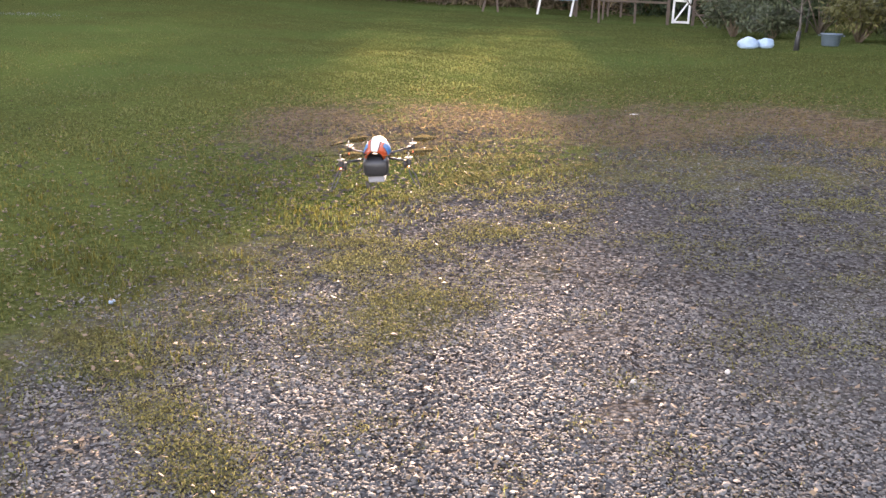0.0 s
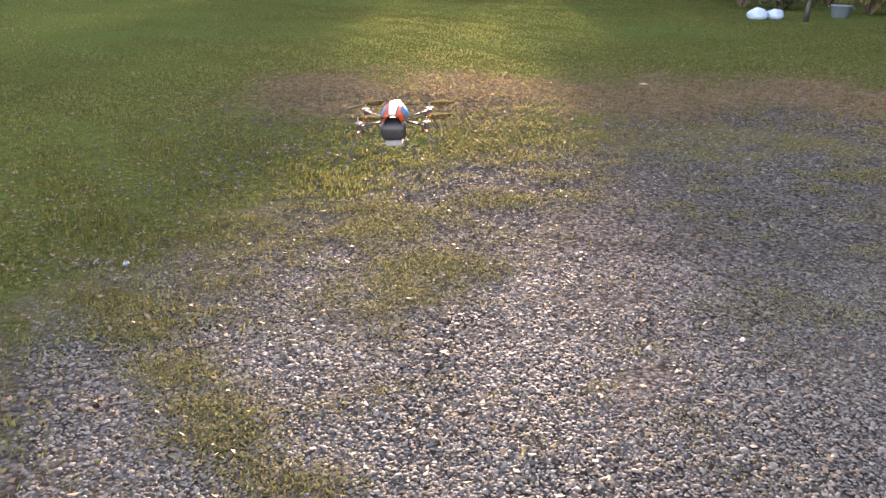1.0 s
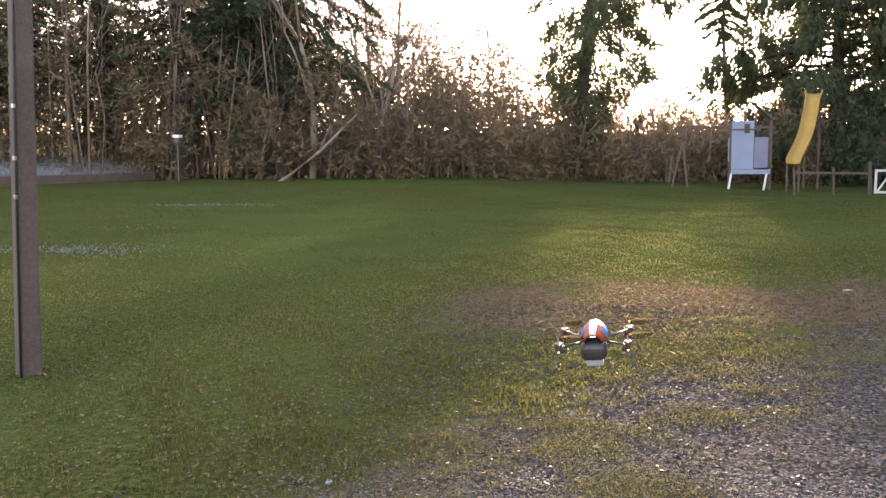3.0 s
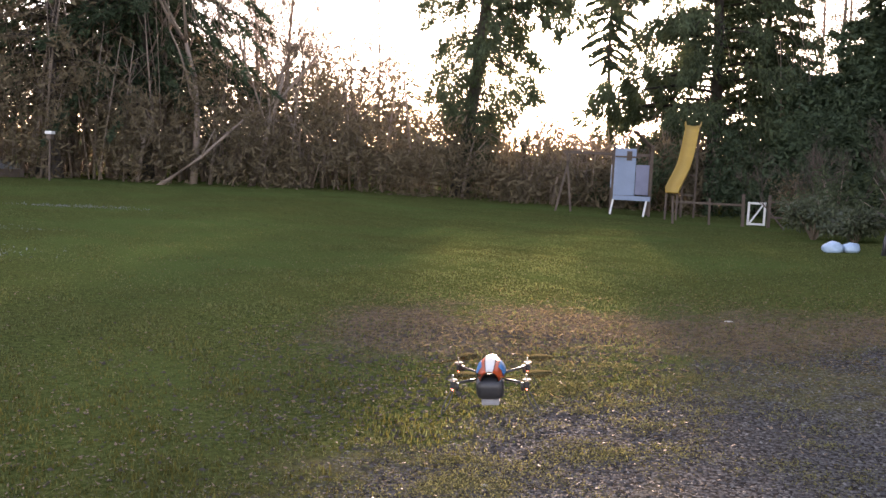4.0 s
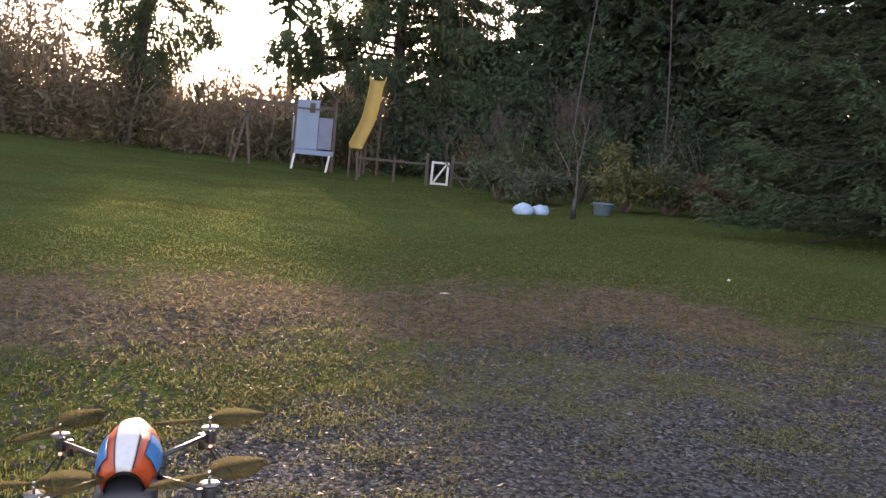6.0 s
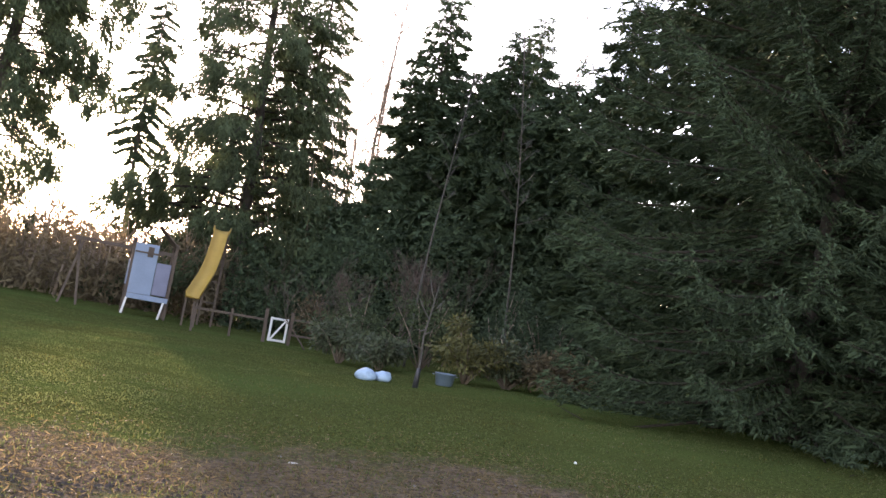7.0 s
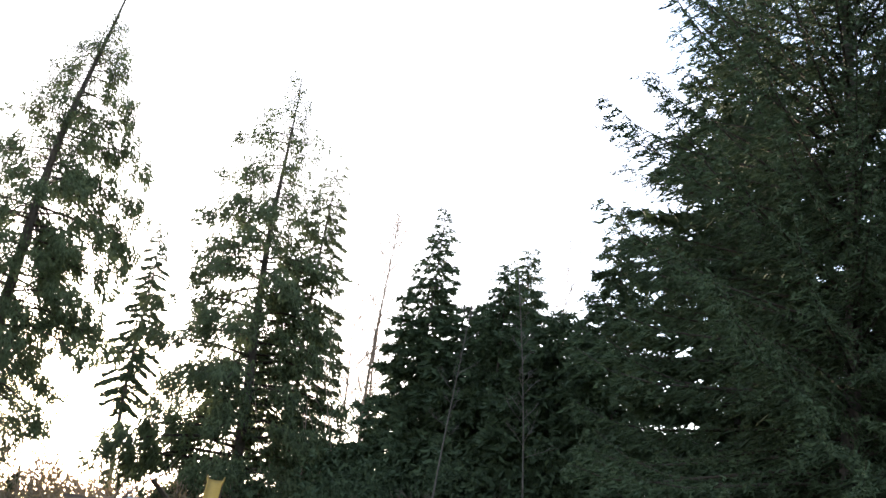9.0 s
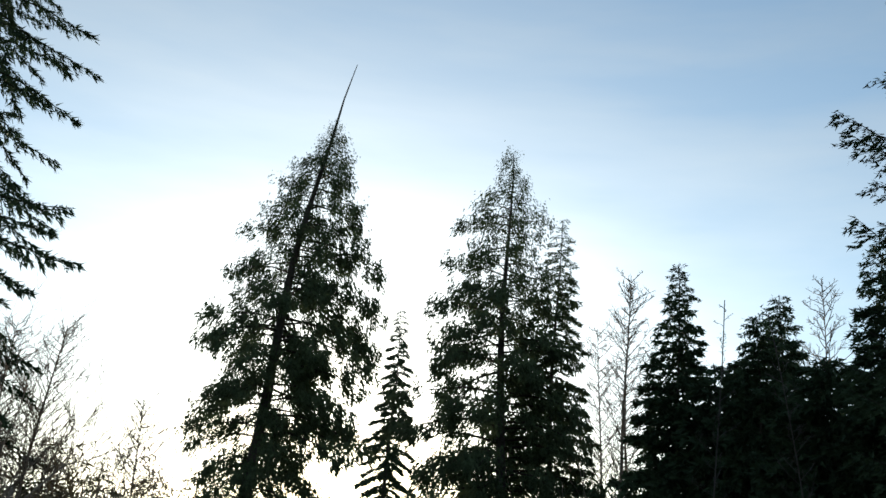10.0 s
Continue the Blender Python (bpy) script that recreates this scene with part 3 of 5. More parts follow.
def slender_tree(x, y, high, label, seed, material=M_TWIG, base=0.11, spreading=2.6, low=0.3, n=70, lean=(0, 0), group="bare trees", fine=0.015):
    """A tall leafless tree: one long stem with rising side limbs, each set with fine twigs."""
    rng = random.Random(seed)
    tree = thing("bare_tree", planted(x, y), label, "tree", group)
    stem = [Vector((lean[0] * z + 0.2 * math.sin(z * 0.31 + seed), lean[1] * z + 0.15 * math.cos(z * 0.27 + seed), z)) for z in np.linspace(0, high, 14)]
    part("trunk", fast_mesh("trunk", *joined([tube(stem, [max(0.014, base * (1 - i / 13.5) ** 0.9) for i in range(14)], 7)]), material), None, tree)
    pieces = []
    for i in range(n):
        k = low + (0.99 - low) * (i + rng.random()) / n
        f = k * 13
        p = stem[int(f)].lerp(stem[min(13, int(f) + 1)], f - int(f))
        g = i * 2.4 + rng.gauss(0, 0.4)
        long = spreading * (1.08 - k) ** 0.7 * rng.uniform(0.6, 1.15)
        out = Vector((math.cos(g), math.sin(g), rng.uniform(0.3, 1.1))).normalized()
        q = p + out * long * 0.5 + Vector((0, 0, 0.05 * long))
        tip = p + out * long + Vector((rng.gauss(0, 0.1), rng.gauss(0, 0.1), 0.22 * long))
        pieces.append(tube([p, q, tip], [fine * 1.9, fine * 1.4, fine * 0.7], 3))
        for j in range(6):
            s = rng.uniform(0.25, 1.0)
            a = p.lerp(tip, s)
            turn = (out * 0.7 + Vector((rng.gauss(0, 0.7), rng.gauss(0, 0.7), rng.gauss(0.35, 0.4)))).normalized()
            b = a + turn * long * rng.uniform(0.2, 0.45)
            pieces.append(tube([a, b], [fine * 0.9, fine * 0.5], 3))
            for m in range(2):
                c = a.lerp(b, rng.uniform(0.3, 0.9))
                pieces.append(tube([c, c + (turn + Vector((rng.gauss(0, 0.7), rng.gauss(0, 0.7), rng.gauss(0.2, 0.4)))).normalized() * long * 0.17], [fine * 0.7, fine * 0.45], 3))
    part("branchwork", fast_mesh("branchwork", *joined(pieces), material), None, tree, kind="stuff")
    return tree


CEDAR = "tall dark green cedar with drooping clumped sprays"
x, y = -7.2, 47.3
conifer("leaning_cedar", x, y, 29.3, 6.2, "tall leaning cedar with a bare bent top", 11, M_CEDAR, 84000, 220, 0.04, 0.45, 0.12, 0.25, 0.17, (0.045, 0), 0.62, 0.5, 3.9, 1.2, 17, low_weight=0.2, bow=0.0014, belly=0.5, skirt=0.12, bias=0.22)
x, y = 4.7, 47.7
conifer("cedar", x, y, 25.2, 5.2, CEDAR, 12, M_CEDAR, 84000, 220, 0.05, 0.35, 0.14, 0.25, 0.17, (-0.02, 0), 0.62, 0.5, 0.0, 1.2, 17, low_weight=0.3, belly=0.1, skirt=0.9, bias=-0.12)
x, y = 7.05, 48.5
conifer("cedar", x, y, 21.9, 3.2, "dense dark cedar beside a taller one", 13, M_CEDAR, 56000, 200, 0.06, 0.4, 0.1, 0.24, 0.14, (0, 0), 0.68, 0.35, fronds=9, sweep=0.15, hang=0.4, tight=0.15)
x, y = -0.3, 74.9
conifer("young_hemlock", x, y, 22.7, 2.1, "slim sparse conifer standing beyond the gap in the wood", 14, M_SPRUCE, 30000, 90, 0.33, 0.3, 0.02, 0.28, 0.13, (-0.02, 0), 0.7, 0.35, fronds=9, hang=0.35, tight=0.13)
x, y = 11.6, 43.4
conifer("spruce", x, y, 17.8, 3.2, "pointed dark green spruce in the wood", 15, M_SPRUCE, 64000, 190, 0.05, 0.35, 0.12, 0.26, 0.19, (0, 0), 0.75, 0.35, fronds=9, sweep=0.2, inner=0.8, hang=0.3)
x, y = 14.95, 40.4
conifer("spruce", x, y, 15.5, 3.0, "pointed dark green spruce in the wood", 16, M_SPRUCE, 64000, 190, 0.05, 0.35, 0.12, 0.26, 0.19, (0, 0), 0.72, 0.35, fronds=9, sweep=0.2, inner=0.8, hang=0.3)
x, y = 12.95, 37.9
conifer("spruce", x, y, 13.6, 2.8, "broad dark green spruce in the wood", 17, M_SPRUCE, 64000, 190, 0.05, 0.35, 0.12, 0.26, 0.19, (0, 0), 0.65, 0.35, fronds=9, sweep=0.2, inner=0.8, hang=0.3)
x, y = 14.45, 30.9
conifer("spruce", x, y, 13.9, 2.9, "pointed dark green spruce beside the great spruce", 18, M_SPRUCE, 64000, 190, 0.05, 0.35, 0.12, 0.24, 0.17, (0, 0), 0.75, 0.35, fronds=9, sweep=0.2, inner=0.8, hang=0.3)
x, y = 14.0, 34.3
conifer("spruce", x, y, 11.0, 3.4, "low broad spruce in the wood", 19, M_SPRUCE, 36000, 130, 0.03, 0.3, 0.12, 0.42, 0.17, (0, 0), 0.5, fronds=9, sweep=0.2, inner=0.8, hang=0.3)
x, y = 8.9, 45.0
conifer("spruce", x, y, 6.0, 2.6, "low broad spruce under the cedars", 20, M_SPRUCE, 36000, 130, 0.03, 0.3, 0.12, 0.45, 0.17, (0, 0), 0.5, fronds=9, sweep=0.2, inner=0.8, hang=0.3)
x, y = 12.7, 41.1
conifer("spruce", x, y, 12.5, 3.8, "low broad spruce in the wood", 23, M_SPRUCE, 36000, 130, 0.03, 0.3, 0.12, 0.45, 0.17, (0, 0), 0.5, fronds=9, sweep=0.2, inner=0.8, hang=0.3)
x, y = spread(28.8, 47)
conifer("spruce", x, y, 39.0, 7.6, "tall spruce with long drooping ragged branches", 21, M_SPRUCE, 95000, 250, 0.12, 0.5, 0.02, 0.3, 0.11, (0, 0), 0.45, 0.55, inner=0.9, tight=0.06, hang=0.6, fronds=22, sweep=0.16, drop=0.5)
# great spruces by the drive
conifer("great_spruce", 11.1, 16.1, 20.8, 8.4, "great dark spruce with branches down to the lawn", 31, M_SPRUCE, 320000, 420, 0.01, 0.3, 0.24, 0.1, 0.15, (0, 0), 1.25, 0.3, inner=0.9, tight=0.085, hang=0.25, fronds=36, sweep=0.36, drop=0.3, most=4.9)
conifer("great_spruce", 13.9, 12.5, 20.0, 5.3, "great dark spruce with branches down to the drive", 32, M_SPRUCE, 170000, 360, 0.01, 0.3, 0.2, 0.11, 0.15, (0, 0), 0.85, 0.3, inner=0.85, tight=0.08, hang=0.3, fronds=24, sweep=0.3, drop=0.25)
conifer("great_spruce", 12.6, 21.5, 17.5, 3.6, "dark spruce behind the great ones", 33, M_SPRUCE, 60000, 200, 0.01, 0.3, 0.12, 0.26, 0.15, (0, 0), 0.6, 0.3, inner=0.85, tight=0.13, hang=0.2, fronds=14, sweep=0.2)
for x, y, h, w, seed in ((18.5, 17.0, 10.0, 4.2, 34), (18.0, 8.0, 18, 4.6, 35), (16.5, 25.0, 17, 4.0, 36), (21, 11, 20, 5, 37), (15.2, 17.9, 12.5, 3.8, 38), (24, 24, 10, 5, 39), (20, 22, 13, 4.5, 29)):
    conifer("great_spruce", x, y, h, w, "dark spruce standing deep behind the drive", seed, M_SPRUCE, 21000, 130, 0.01, 0.26, 0.12, 0.36, 0.2, (0, 0), 0.5, 0.3, inner=0.85, tight=0.13, hang=0.25, fronds=10, sweep=0.2)

conifer("spruce", 12.3, 13.8, 5.5, 3.0, "young dark spruce between the great ones", 40, M_SPRUCE, 60000, 150, 0.01, 0.26, 0.15, 0.15, 0.1, (0, 0), 0.5, 0.3, inner=0.85, tight=0.13, hang=0.2, fronds=14, sweep=0.2)
for az, d, h, stems, seed, ln in [(15.2, 51, 10.8, 1, 41, 0), (20, 50, 12, 1, 42, 0.1), (22.5, 44, 13.5, 1, 43, 0.45), (26.0, 43, 16.0, 1, 69, 0), (33, 55, 15, 2, 48, 0), (38, 52, 14, 1, 49, 0), (25, 48, 13, 2, 50, 0), (8, 60, 8, 2, 51, 0), (4, 66, 7, 2, 52, 0), (19, 47, 9, 2, 57, -0.1), (21, 53, 13, 1, 58, 0), (23.5, 50, 13, 2, 59, 0.1), (26, 49, 14, 2, 60, 0), (30.5, 48, 14, 2, 65, 0), (35, 50, 14, 2, 66, 0)]:
    x, y = spread(az, d)
    bare_tree("bare_tree", x, y, h, "leafless grey-brown tree at the wood's edge", seed, M_TWIG, stems, 0.011, 0.5, 5, lean=(ln, 0), least=0.014)
slender_tree(10.3, 47.2, 18.6, "tall thin leafless tree between the cedars and spruces", 46, base=0.15, spreading=3.6)
slender_tree(11.0, 49.5, 19.0, "slender leafless tree with a fine twiggy crown", 45, spreading=3.2, low=0.35)
slender_tree(9.6, 49.8, 16.5, "slender leafless tree with a fine twiggy crown", 56, spreading=3.0, low=0.35)
slender_tree(18.5, 44.0, 17.8, "slender leafless tree with a fine twiggy crown", 47, spreading=3.6, low=0.35)
slender_tree(-13.0, 52.0, 11.0, "small leafless tree at the wood's edge", 44, spreading=3.4, low=0.4)
slender_tree(-17.2, 50.0, 14.0, "leafless tree with a broad twiggy crown", 53, spreading=4.6, low=0.35, base=0.16, n=80)
slender_tree(-20.0, 52.0, 14.5, "leafless tree with a broad twiggy crown", 57, spreading=4.6, low=0.35, base=0.16, n=80)
for x, y, h, seed, lab in [(6.4, 31.4, 2.9, 54, "bare pinkish-brown twiggy bush behind the gate"), (8.2, 30.2, 3.2, 55, "bare pinkish-brown twiggy bush under the conifers")]:
    bare_tree("bare_bush", x, y, h, lab, seed, M_BUSHTWIG, 6, 0.006, 0.42, 5, least=0.005)
for az, d, h, seed, ln in [(-17.2, 27, 10.5, 61, (0.03, 0)), (-22.5, 25, 9, 63, (-0.12, 0))]:
    x, y = spread(az, d, (-0.3, 2.0))
    slender_tree(x, y, h, "thin pale leafless alder among the dark conifers", seed, M_PALEBARK, 0.036, 0.9, 0.45, 26, ln, "alders", 0.006)



def woods():
    """The tangled understorey that closes the lawn, in several ranks."""
    rng = np.random.default_rng(7)
    pos = []
    crest_az = [-75, -34, -26, -12, -6, -2, 2, 6, 10, 13, 18, 24, 34, 52]
    crest_h = [9, 9, 9, 8, 5.0, 3.3, 2.8, 3.8, 5.4, 6.0, 6.2, 6.8, 9.0, 10]
    near_d = [-22, -24, -22, -11, -4, 0, 0, 0, 0, 0, 0, 0, 1, 2]
    for d0, hs, n in ((44, 0.7, 900), (50, 0.95, 1000), (58, 1.1, 900), (63, 0.75, 900)):
        az = rng.uniform(-42, 52, n)
        d = d0 + rng.uniform(-2.5, 2.5, n) + np.interp(az, crest_az, near_d) * 0.6
        g = np.radians(az)
        px, py = -d * np.sin(g), 2.0 + d * np.cos(g)
        h = np.interp(az, crest_az, crest_h) * hs * d0 / 50 * rng.random(n) ** 0.65 * (0.85 + 0.42 * np.sin(az * 1.31 + d0) * np.sin(az * 0.47 + 2) + 0.32 * np.sin(az * 4.1 + d0) * np.sin(az * 2.3))
        m = 56
        r = rng.uniform(0.5, 1.3, n)
        c = np.repeat(np.stack([px, py, lie(px, py) + h], 1), m, 0)
        off = rng.normal(0, 0.6, (n * m, 3)) * np.repeat(r, m)[:, None] * [1.1, 1.1, 0.8]
        pos.append(c + off)
    pos = np.concatenate(pos)
    pos[:, 2] = np.maximum(pos[:, 2], lie(pos[:, 0], pos[:, 1]) + 0.05)
    n = len(pos)
    way = rng.normal(0, 1, (n, 3)) + [0, 0, 0.35]
    size = rng.uniform(0.22, 0.58, n)
    east = np.degrees(np.arctan2(-pos[:, 0], pos[:, 1] - 2)) < -5.5
    for pick, leaf, lab in ((~east, M_WOODS, "tangled brown winter understorey behind the lawn"), (east, M_SPRUCE, "dark evergreen undergrowth beneath the conifers")):
        me = fast_mesh("understorey", *needles(rng, pos[pick], way[pick], size[pick] * (0.55 if leaf is M_SPRUCE else 0.9), size[pick] * (0.2 if leaf is M_SPRUCE else 0.2)), leaf)
        tagged(new("understorey", me), lab, "woods", kind="stuff")
    rnd = random.Random(5)
    pieces = []
    for i in range(900):
        az = rnd.uniform(-30, 50)
        d = rnd.uniform(43, 58)
        g = radians(az)
        px, py = -d * math.sin(g), 2 + d * math.cos(g)
        h = rnd.uniform(3, 10) * (0.45 if -8 < az < 11 else 0.7 if 11 <= az < 27 else 1)
        z = float(lie(px, py)) - 0.1
        lean = rnd.gauss(0, 0.16)
        p0, p1 = Vector((px, py, z)), Vector((px + lean * h * 0.5, py, z + h * 0.6))
        p2 = Vector((px + lean * h, py + rnd.gauss(0, 0.3), z + h))
        r = rnd.uniform(0.015, 0.07) if i % 7 else rnd.uniform(0.08, 0.16)
        pieces.append(tube([p0, p1, p2], [r, r * 0.7, 0.01], 4))
        for k in range(7):
            s = p0.lerp(p2, rnd.uniform(0.35, 0.95))
            pieces.append(tube([s, s + Vector((rnd.gauss(0, 0.7), rnd.gauss(0, 0.7), rnd.uniform(0.3, 1.6)))], [r * 0.35, 0.006], 3))
    me = fast_mesh("thicket", *joined(pieces), M_TWIG)
    tagged(new("thicket", me), "thicket of bare saplings and twigs along the wood", "thicket", kind="stuff")


woods()


def wood_trunks():
    rnd = random.Random(9)
    for i in range(26):
        az = rnd.uniform(26, 50)
        x, y = spread(az, rnd.uniform(45, 62), (0, 0))
        conifer("wood_conifer", x, y, rnd.uniform(13, 20), rnd.uniform(2.2, 3.4), "shadowed conifer deep in the wood", 100 + i, M_WOODS if i % 2 else M_CEDAR, 4200, 70, 0.2, 0.35, 0.1, 0.32, 0.18, (rnd.gauss(0, 0.02), 0), 0.6, 0.5, group="wood conifers")


wood_trunks()
for az, d, h, w, seed in ((13.2, 57, 8.0, 2.6, 131), (16.4, 58, 9.0, 2.8, 132), (19.2, 56, 9.5, 3.0, 133), (21.8, 58, 10.5, 3.0, 134), (24.3, 55, 10.0, 3.2, 135), (26.5, 57, 12.0, 3.2, 136)):
    x, y = spread(az, d)
    conifer("wood_conifer", x, y, h, w, "shadowed conifer deep in the wood", seed, M_CEDAR, 6500, 80, 0.03, 0.35, 0.1, 0.3, 0.17, (0, 0), 0.6, 0.5, group="wood conifers")


def leafy_shrub(x, y, wide, high, label, seed, leaf=M_RHODO, n=2600, size=0.13):
    """A broad shrub: forked stems and clumps of leaves."""
    rng = np.random.default_rng(seed)
    rnd = random.Random(seed)
    sh = thing("shrub", planted(x, y, 0.05), label, "shrub", "shrubs by the lawn")
    stems, clumps = [], []
    for i in range(16):
        g, lean = rnd.uniform(0, 6.28), rnd.uniform(0.2, 1.0)
        tip = Vector((math.cos(g) * wide * lean, math.sin(g) * wide * lean * 0.8, high * rnd.uniform(0.6, 1.0) * (1.1 - 0.45 * lean)))
        stems.append(tube([Vector((0, 0, 0)), tip * 0.5 + Vector((0, 0, 0.15)), tip], [0.03, 0.02, 0.008], 4))
        clumps += [tip, tip * 0.75 + Vector((0, 0, 0.1)), tip * 0.5 + Vector((rnd.gauss(0, 0.2), rnd.gauss(0, 0.2), 0.1))]
    part("stemwork", fast_mesh("stemwork", *joined(stems), M_TWIG), None, sh, kind="stuff")
    c = np.array([tuple(p) for p in clumps])[rng.integers(0, len(clumps), n)]
    d = rng.normal(0, 1, (n, 3))
    d /= np.linalg.norm(d, axis=1, keepdims=True)
    pos = c + d * rng.uniform(0.05, 0.34, (n, 1)) * [1, 1, 0.75] * wide / 1.3
    pos[:, 2] = np.maximum(pos[:, 2], 0.04)
    part("foliage", fast_mesh("foliage", *diamonds(rng, pos, d + [0, 0, -0.2], size * rng.uniform(0.7, 1.3, n), size * 0.36 * rng.uniform(0.8, 1.2, n), 0.6), leaf), None, sh, kind="stuff")
    return sh


for az, d, w, h, seed, lab, leaf in [(-13.0, 24, 1.0, 1.2, 71, "dense rhododendron with pale green leaves", M_RHODO), (-15.4, 23.0, 0.9, 0.8, 72, "low grey-green shrub behind white bags", M_RHODO), (-20.4, 21.5, 1.0, 1.5, 74, "rhododendron with yellow-green leaves", M_YSHRUB), (-22.9, 21.8, 1.1, 1.2, 75, "grey-green rhododendron at the lawn's edge", M_RHODO), (-25.6, 21.5, 1.1, 0.9, 76, "dark low shrub beside the spruce", M_WOODS), (-17.8, 25.5, 1.3, 2.3, 77, "tall dark rhododendron under the conifers", M_CEDAR), (-22.0, 26, 1.5, 2.6, 78, "tall dark rhododendron under the conifers", M_SPRUCE), (-14.0, 28, 1.5, 2.0, 79, "tall brown twiggy shrub at the wood's edge", M_CEDAR), (-11.9, 34, 1.5, 1.8, 80, "brown twiggy shrub behind the gate", M_WOODS), (-25.0, 25, 1.6, 2.2, 81, "dark shrub under the spruces", M_SPRUCE)]:
    x, y = spread(az, d, (-0.33, 2.03))
    leafy_shrub(x, y, w, h, lab, seed, leaf)
x, y = spread(-17.5, 18.2, (-0.33, 2.03))
sap = thing("sapling", planted(x, y, 0.05), "young pale leafless fruit tree standing on the lawn", "tree")
part("trunk", fast_mesh("trunk", *joined([tube([(0, 0, 0), (0.02, 0, 0.5), (0.0, 0.02, 1.0), (0.06, 0, 1.5), (0.12, 0, 2.0)], [0.03, 0.022, 0.018, 0.014, 0.006], 8)]), M_PALEBARK), None, sap)
for bx, bz, tx, tz in ((0.01, 0.75, -0.28, 0.98), (0.0, 1.05, 0.22, 1.22), (0.04, 1.35, -0.2, 1.72), (0.06, 1.5, 0.3, 1.75), (0.02, 1.15, -0.16, 1.12), (0.08, 1.7, -0.05, 2.1)):
    part("limb", fast_mesh("limb", *joined([tube([(bx, 0, bz), ((bx + tx) / 2, 0.04, (bz + tz) / 2 - 0.03), (tx, 0.06, tz)], [0.016, 0.012, 0.005], 5)]), M_PALEBARK), None, sap)
part("trunk_guard", fast_mesh("trunk_guard", *joined([tube([(0, 0, 0.0), (0.01, 0, 0.3), (0.02, 0, 0.42)], [0.06, 0.045, 0.04], 10)]), M_BLACK), None, sap, "dark wrap round the foot of the trunk")


# ---------------- garden things ----------------
def ball(bm, place, size, seed, rough=0.06, sub=3):
    made = bmesh.ops.create_icosphere(bm, subdivisions=sub, radius=1.0)["verts"]
    for v in made:
        w = noise.noise(v.co * 1.7 + Vector((seed, 0, 0))) * rough * 3 + noise.noise(v.co * 5 + Vector((0, seed, 0))) * rough
        v.co = v.co * (1 + w)
        if v.co.z < -0.62:
            v.co.z = -0.62
        v.co = Vector((v.co.x * size[0], v.co.y * size[1], (v.co.z + 0.62) * size[2])) + Vector(place)
    return bm


def smooth(ob):
    ob.data.polygons.foreach_set("use_smooth", np.ones(len(ob.data.polygons), bool))
    return ob


for az, d, s, seed, lab in [(-14.6, 18.8, (0.22, 0.2, 0.14), 1, "full white plastic bag lying on the lawn"), (-15.6, 18.9, (0.17, 0.17, 0.13), 2, "smaller full white plastic bag on the lawn")]:
    x, y = spread(az, d, (-0.33, 2.03))
    bag = thing("bag", planted(x, y, 0.01), lab, "bag", "bags on the lawn", turn=seed * 40)
    smooth(part("sack", ball(bmesh.new(), (0, 0, 0), s, seed), M_SACK, bag))

x, y = spread(-19.2, 19.4, (-0.33, 2.03))
tub = thing("tub", planted(x, y, 0.0), "blue-grey plastic tub standing beside the shrubs", "tub")
prof = [(0.15, 0.0), (0.17, 0.02), (0.2, 0.22), (0.215, 0.23), (0.215, 0.25), (0.19, 0.25), (0.17, 0.04), (0.0, 0.035)]
bm = bmesh.new()
rings = [[bm.verts.new((r * math.cos(k * math.pi / 10), r * math.sin(k * math.pi / 10), z)) for k in range(20)] if r else [bm.verts.new((0, 0, z))] for r, z in prof]
for q, r in zip(rings, rings[1:]):
    for k in range(20):
        bm.faces.new((q[k], q[(k + 1) % 20], r[(k + 1) % 20], r[k]) if len(r) > 1 else (q[k], q[(k + 1) % 20], r[0]))
bm.faces.new(rings[0][::-1])
smooth(part("shell", bm, M_TUB, tub))
for s in (-1, 1):
    part("handle", fast_mesh("handle", *joined([tube([(s * 0.2, -0.06, 0.2), (s * 0.25, -0.04, 0.21), (s * 0.25, 0.04, 0.21), (s * 0.2, 0.06, 0.2)], [0.01] * 4, 6)]), M_TUB), None, tub)

# white garden gate with its dark posts and fence
GX, GY = spread(-9.38, 31.5, (-0.33, 2.03))
gz = float(lie(GX, GY))
gate = thing("gate", (GX, GY, gz), "white wooden garden gate with a diagonal brace", "gate", turn=8)
GW, GH = 0.53, 0.77
for nm, size, place, turn in [("stile", (0.07, 0.04, GH), (-GW / 2, 0, GH / 2 + 0.06), None), ("stile", (0.07, 0.04, GH), (GW / 2, 0, GH / 2 + 0.06), None), ("rail", (GW - 0.07, 0.036, 0.07), (0, 0, GH + 0.02), None), ("rail", (GW - 0.07, 0.036, 0.07), (0, 0, 0.1), None), ("brace", (0.055, 0.03, 0.8), (0, 0, GH / 2 + 0.06), Matrix.Rotation(math.atan2(GW - 0.1, GH - 0.12), 4, "Y"))]:
    part(nm, box(bmesh.new(), size, place, turn), M_WHITE, gate)
fence = thing("fence", (GX, GY + 0.1, gz), "old dark wooden rail fence beside the gate", "fence")
for k, fx in enumerate((-0.42, 0.42, 1.7)):
    part("post", box(bmesh.new(), (0.1, 0.1, 1.15), (fx, 0.05 * (k % 2), 0.5), Matrix.Rotation(0.03 * (k % 3 - 1), 4, "Y")), M_DARKWOOD, fence)
for fx in (-1.5, -2.7):
    part("post", box(bmesh.new(), (0.07, 0.07, 0.95), (fx, 0.04, 0.4), Matrix.Rotation(0.02 * fx, 4, "Y")), M_DARKWOOD, fence)
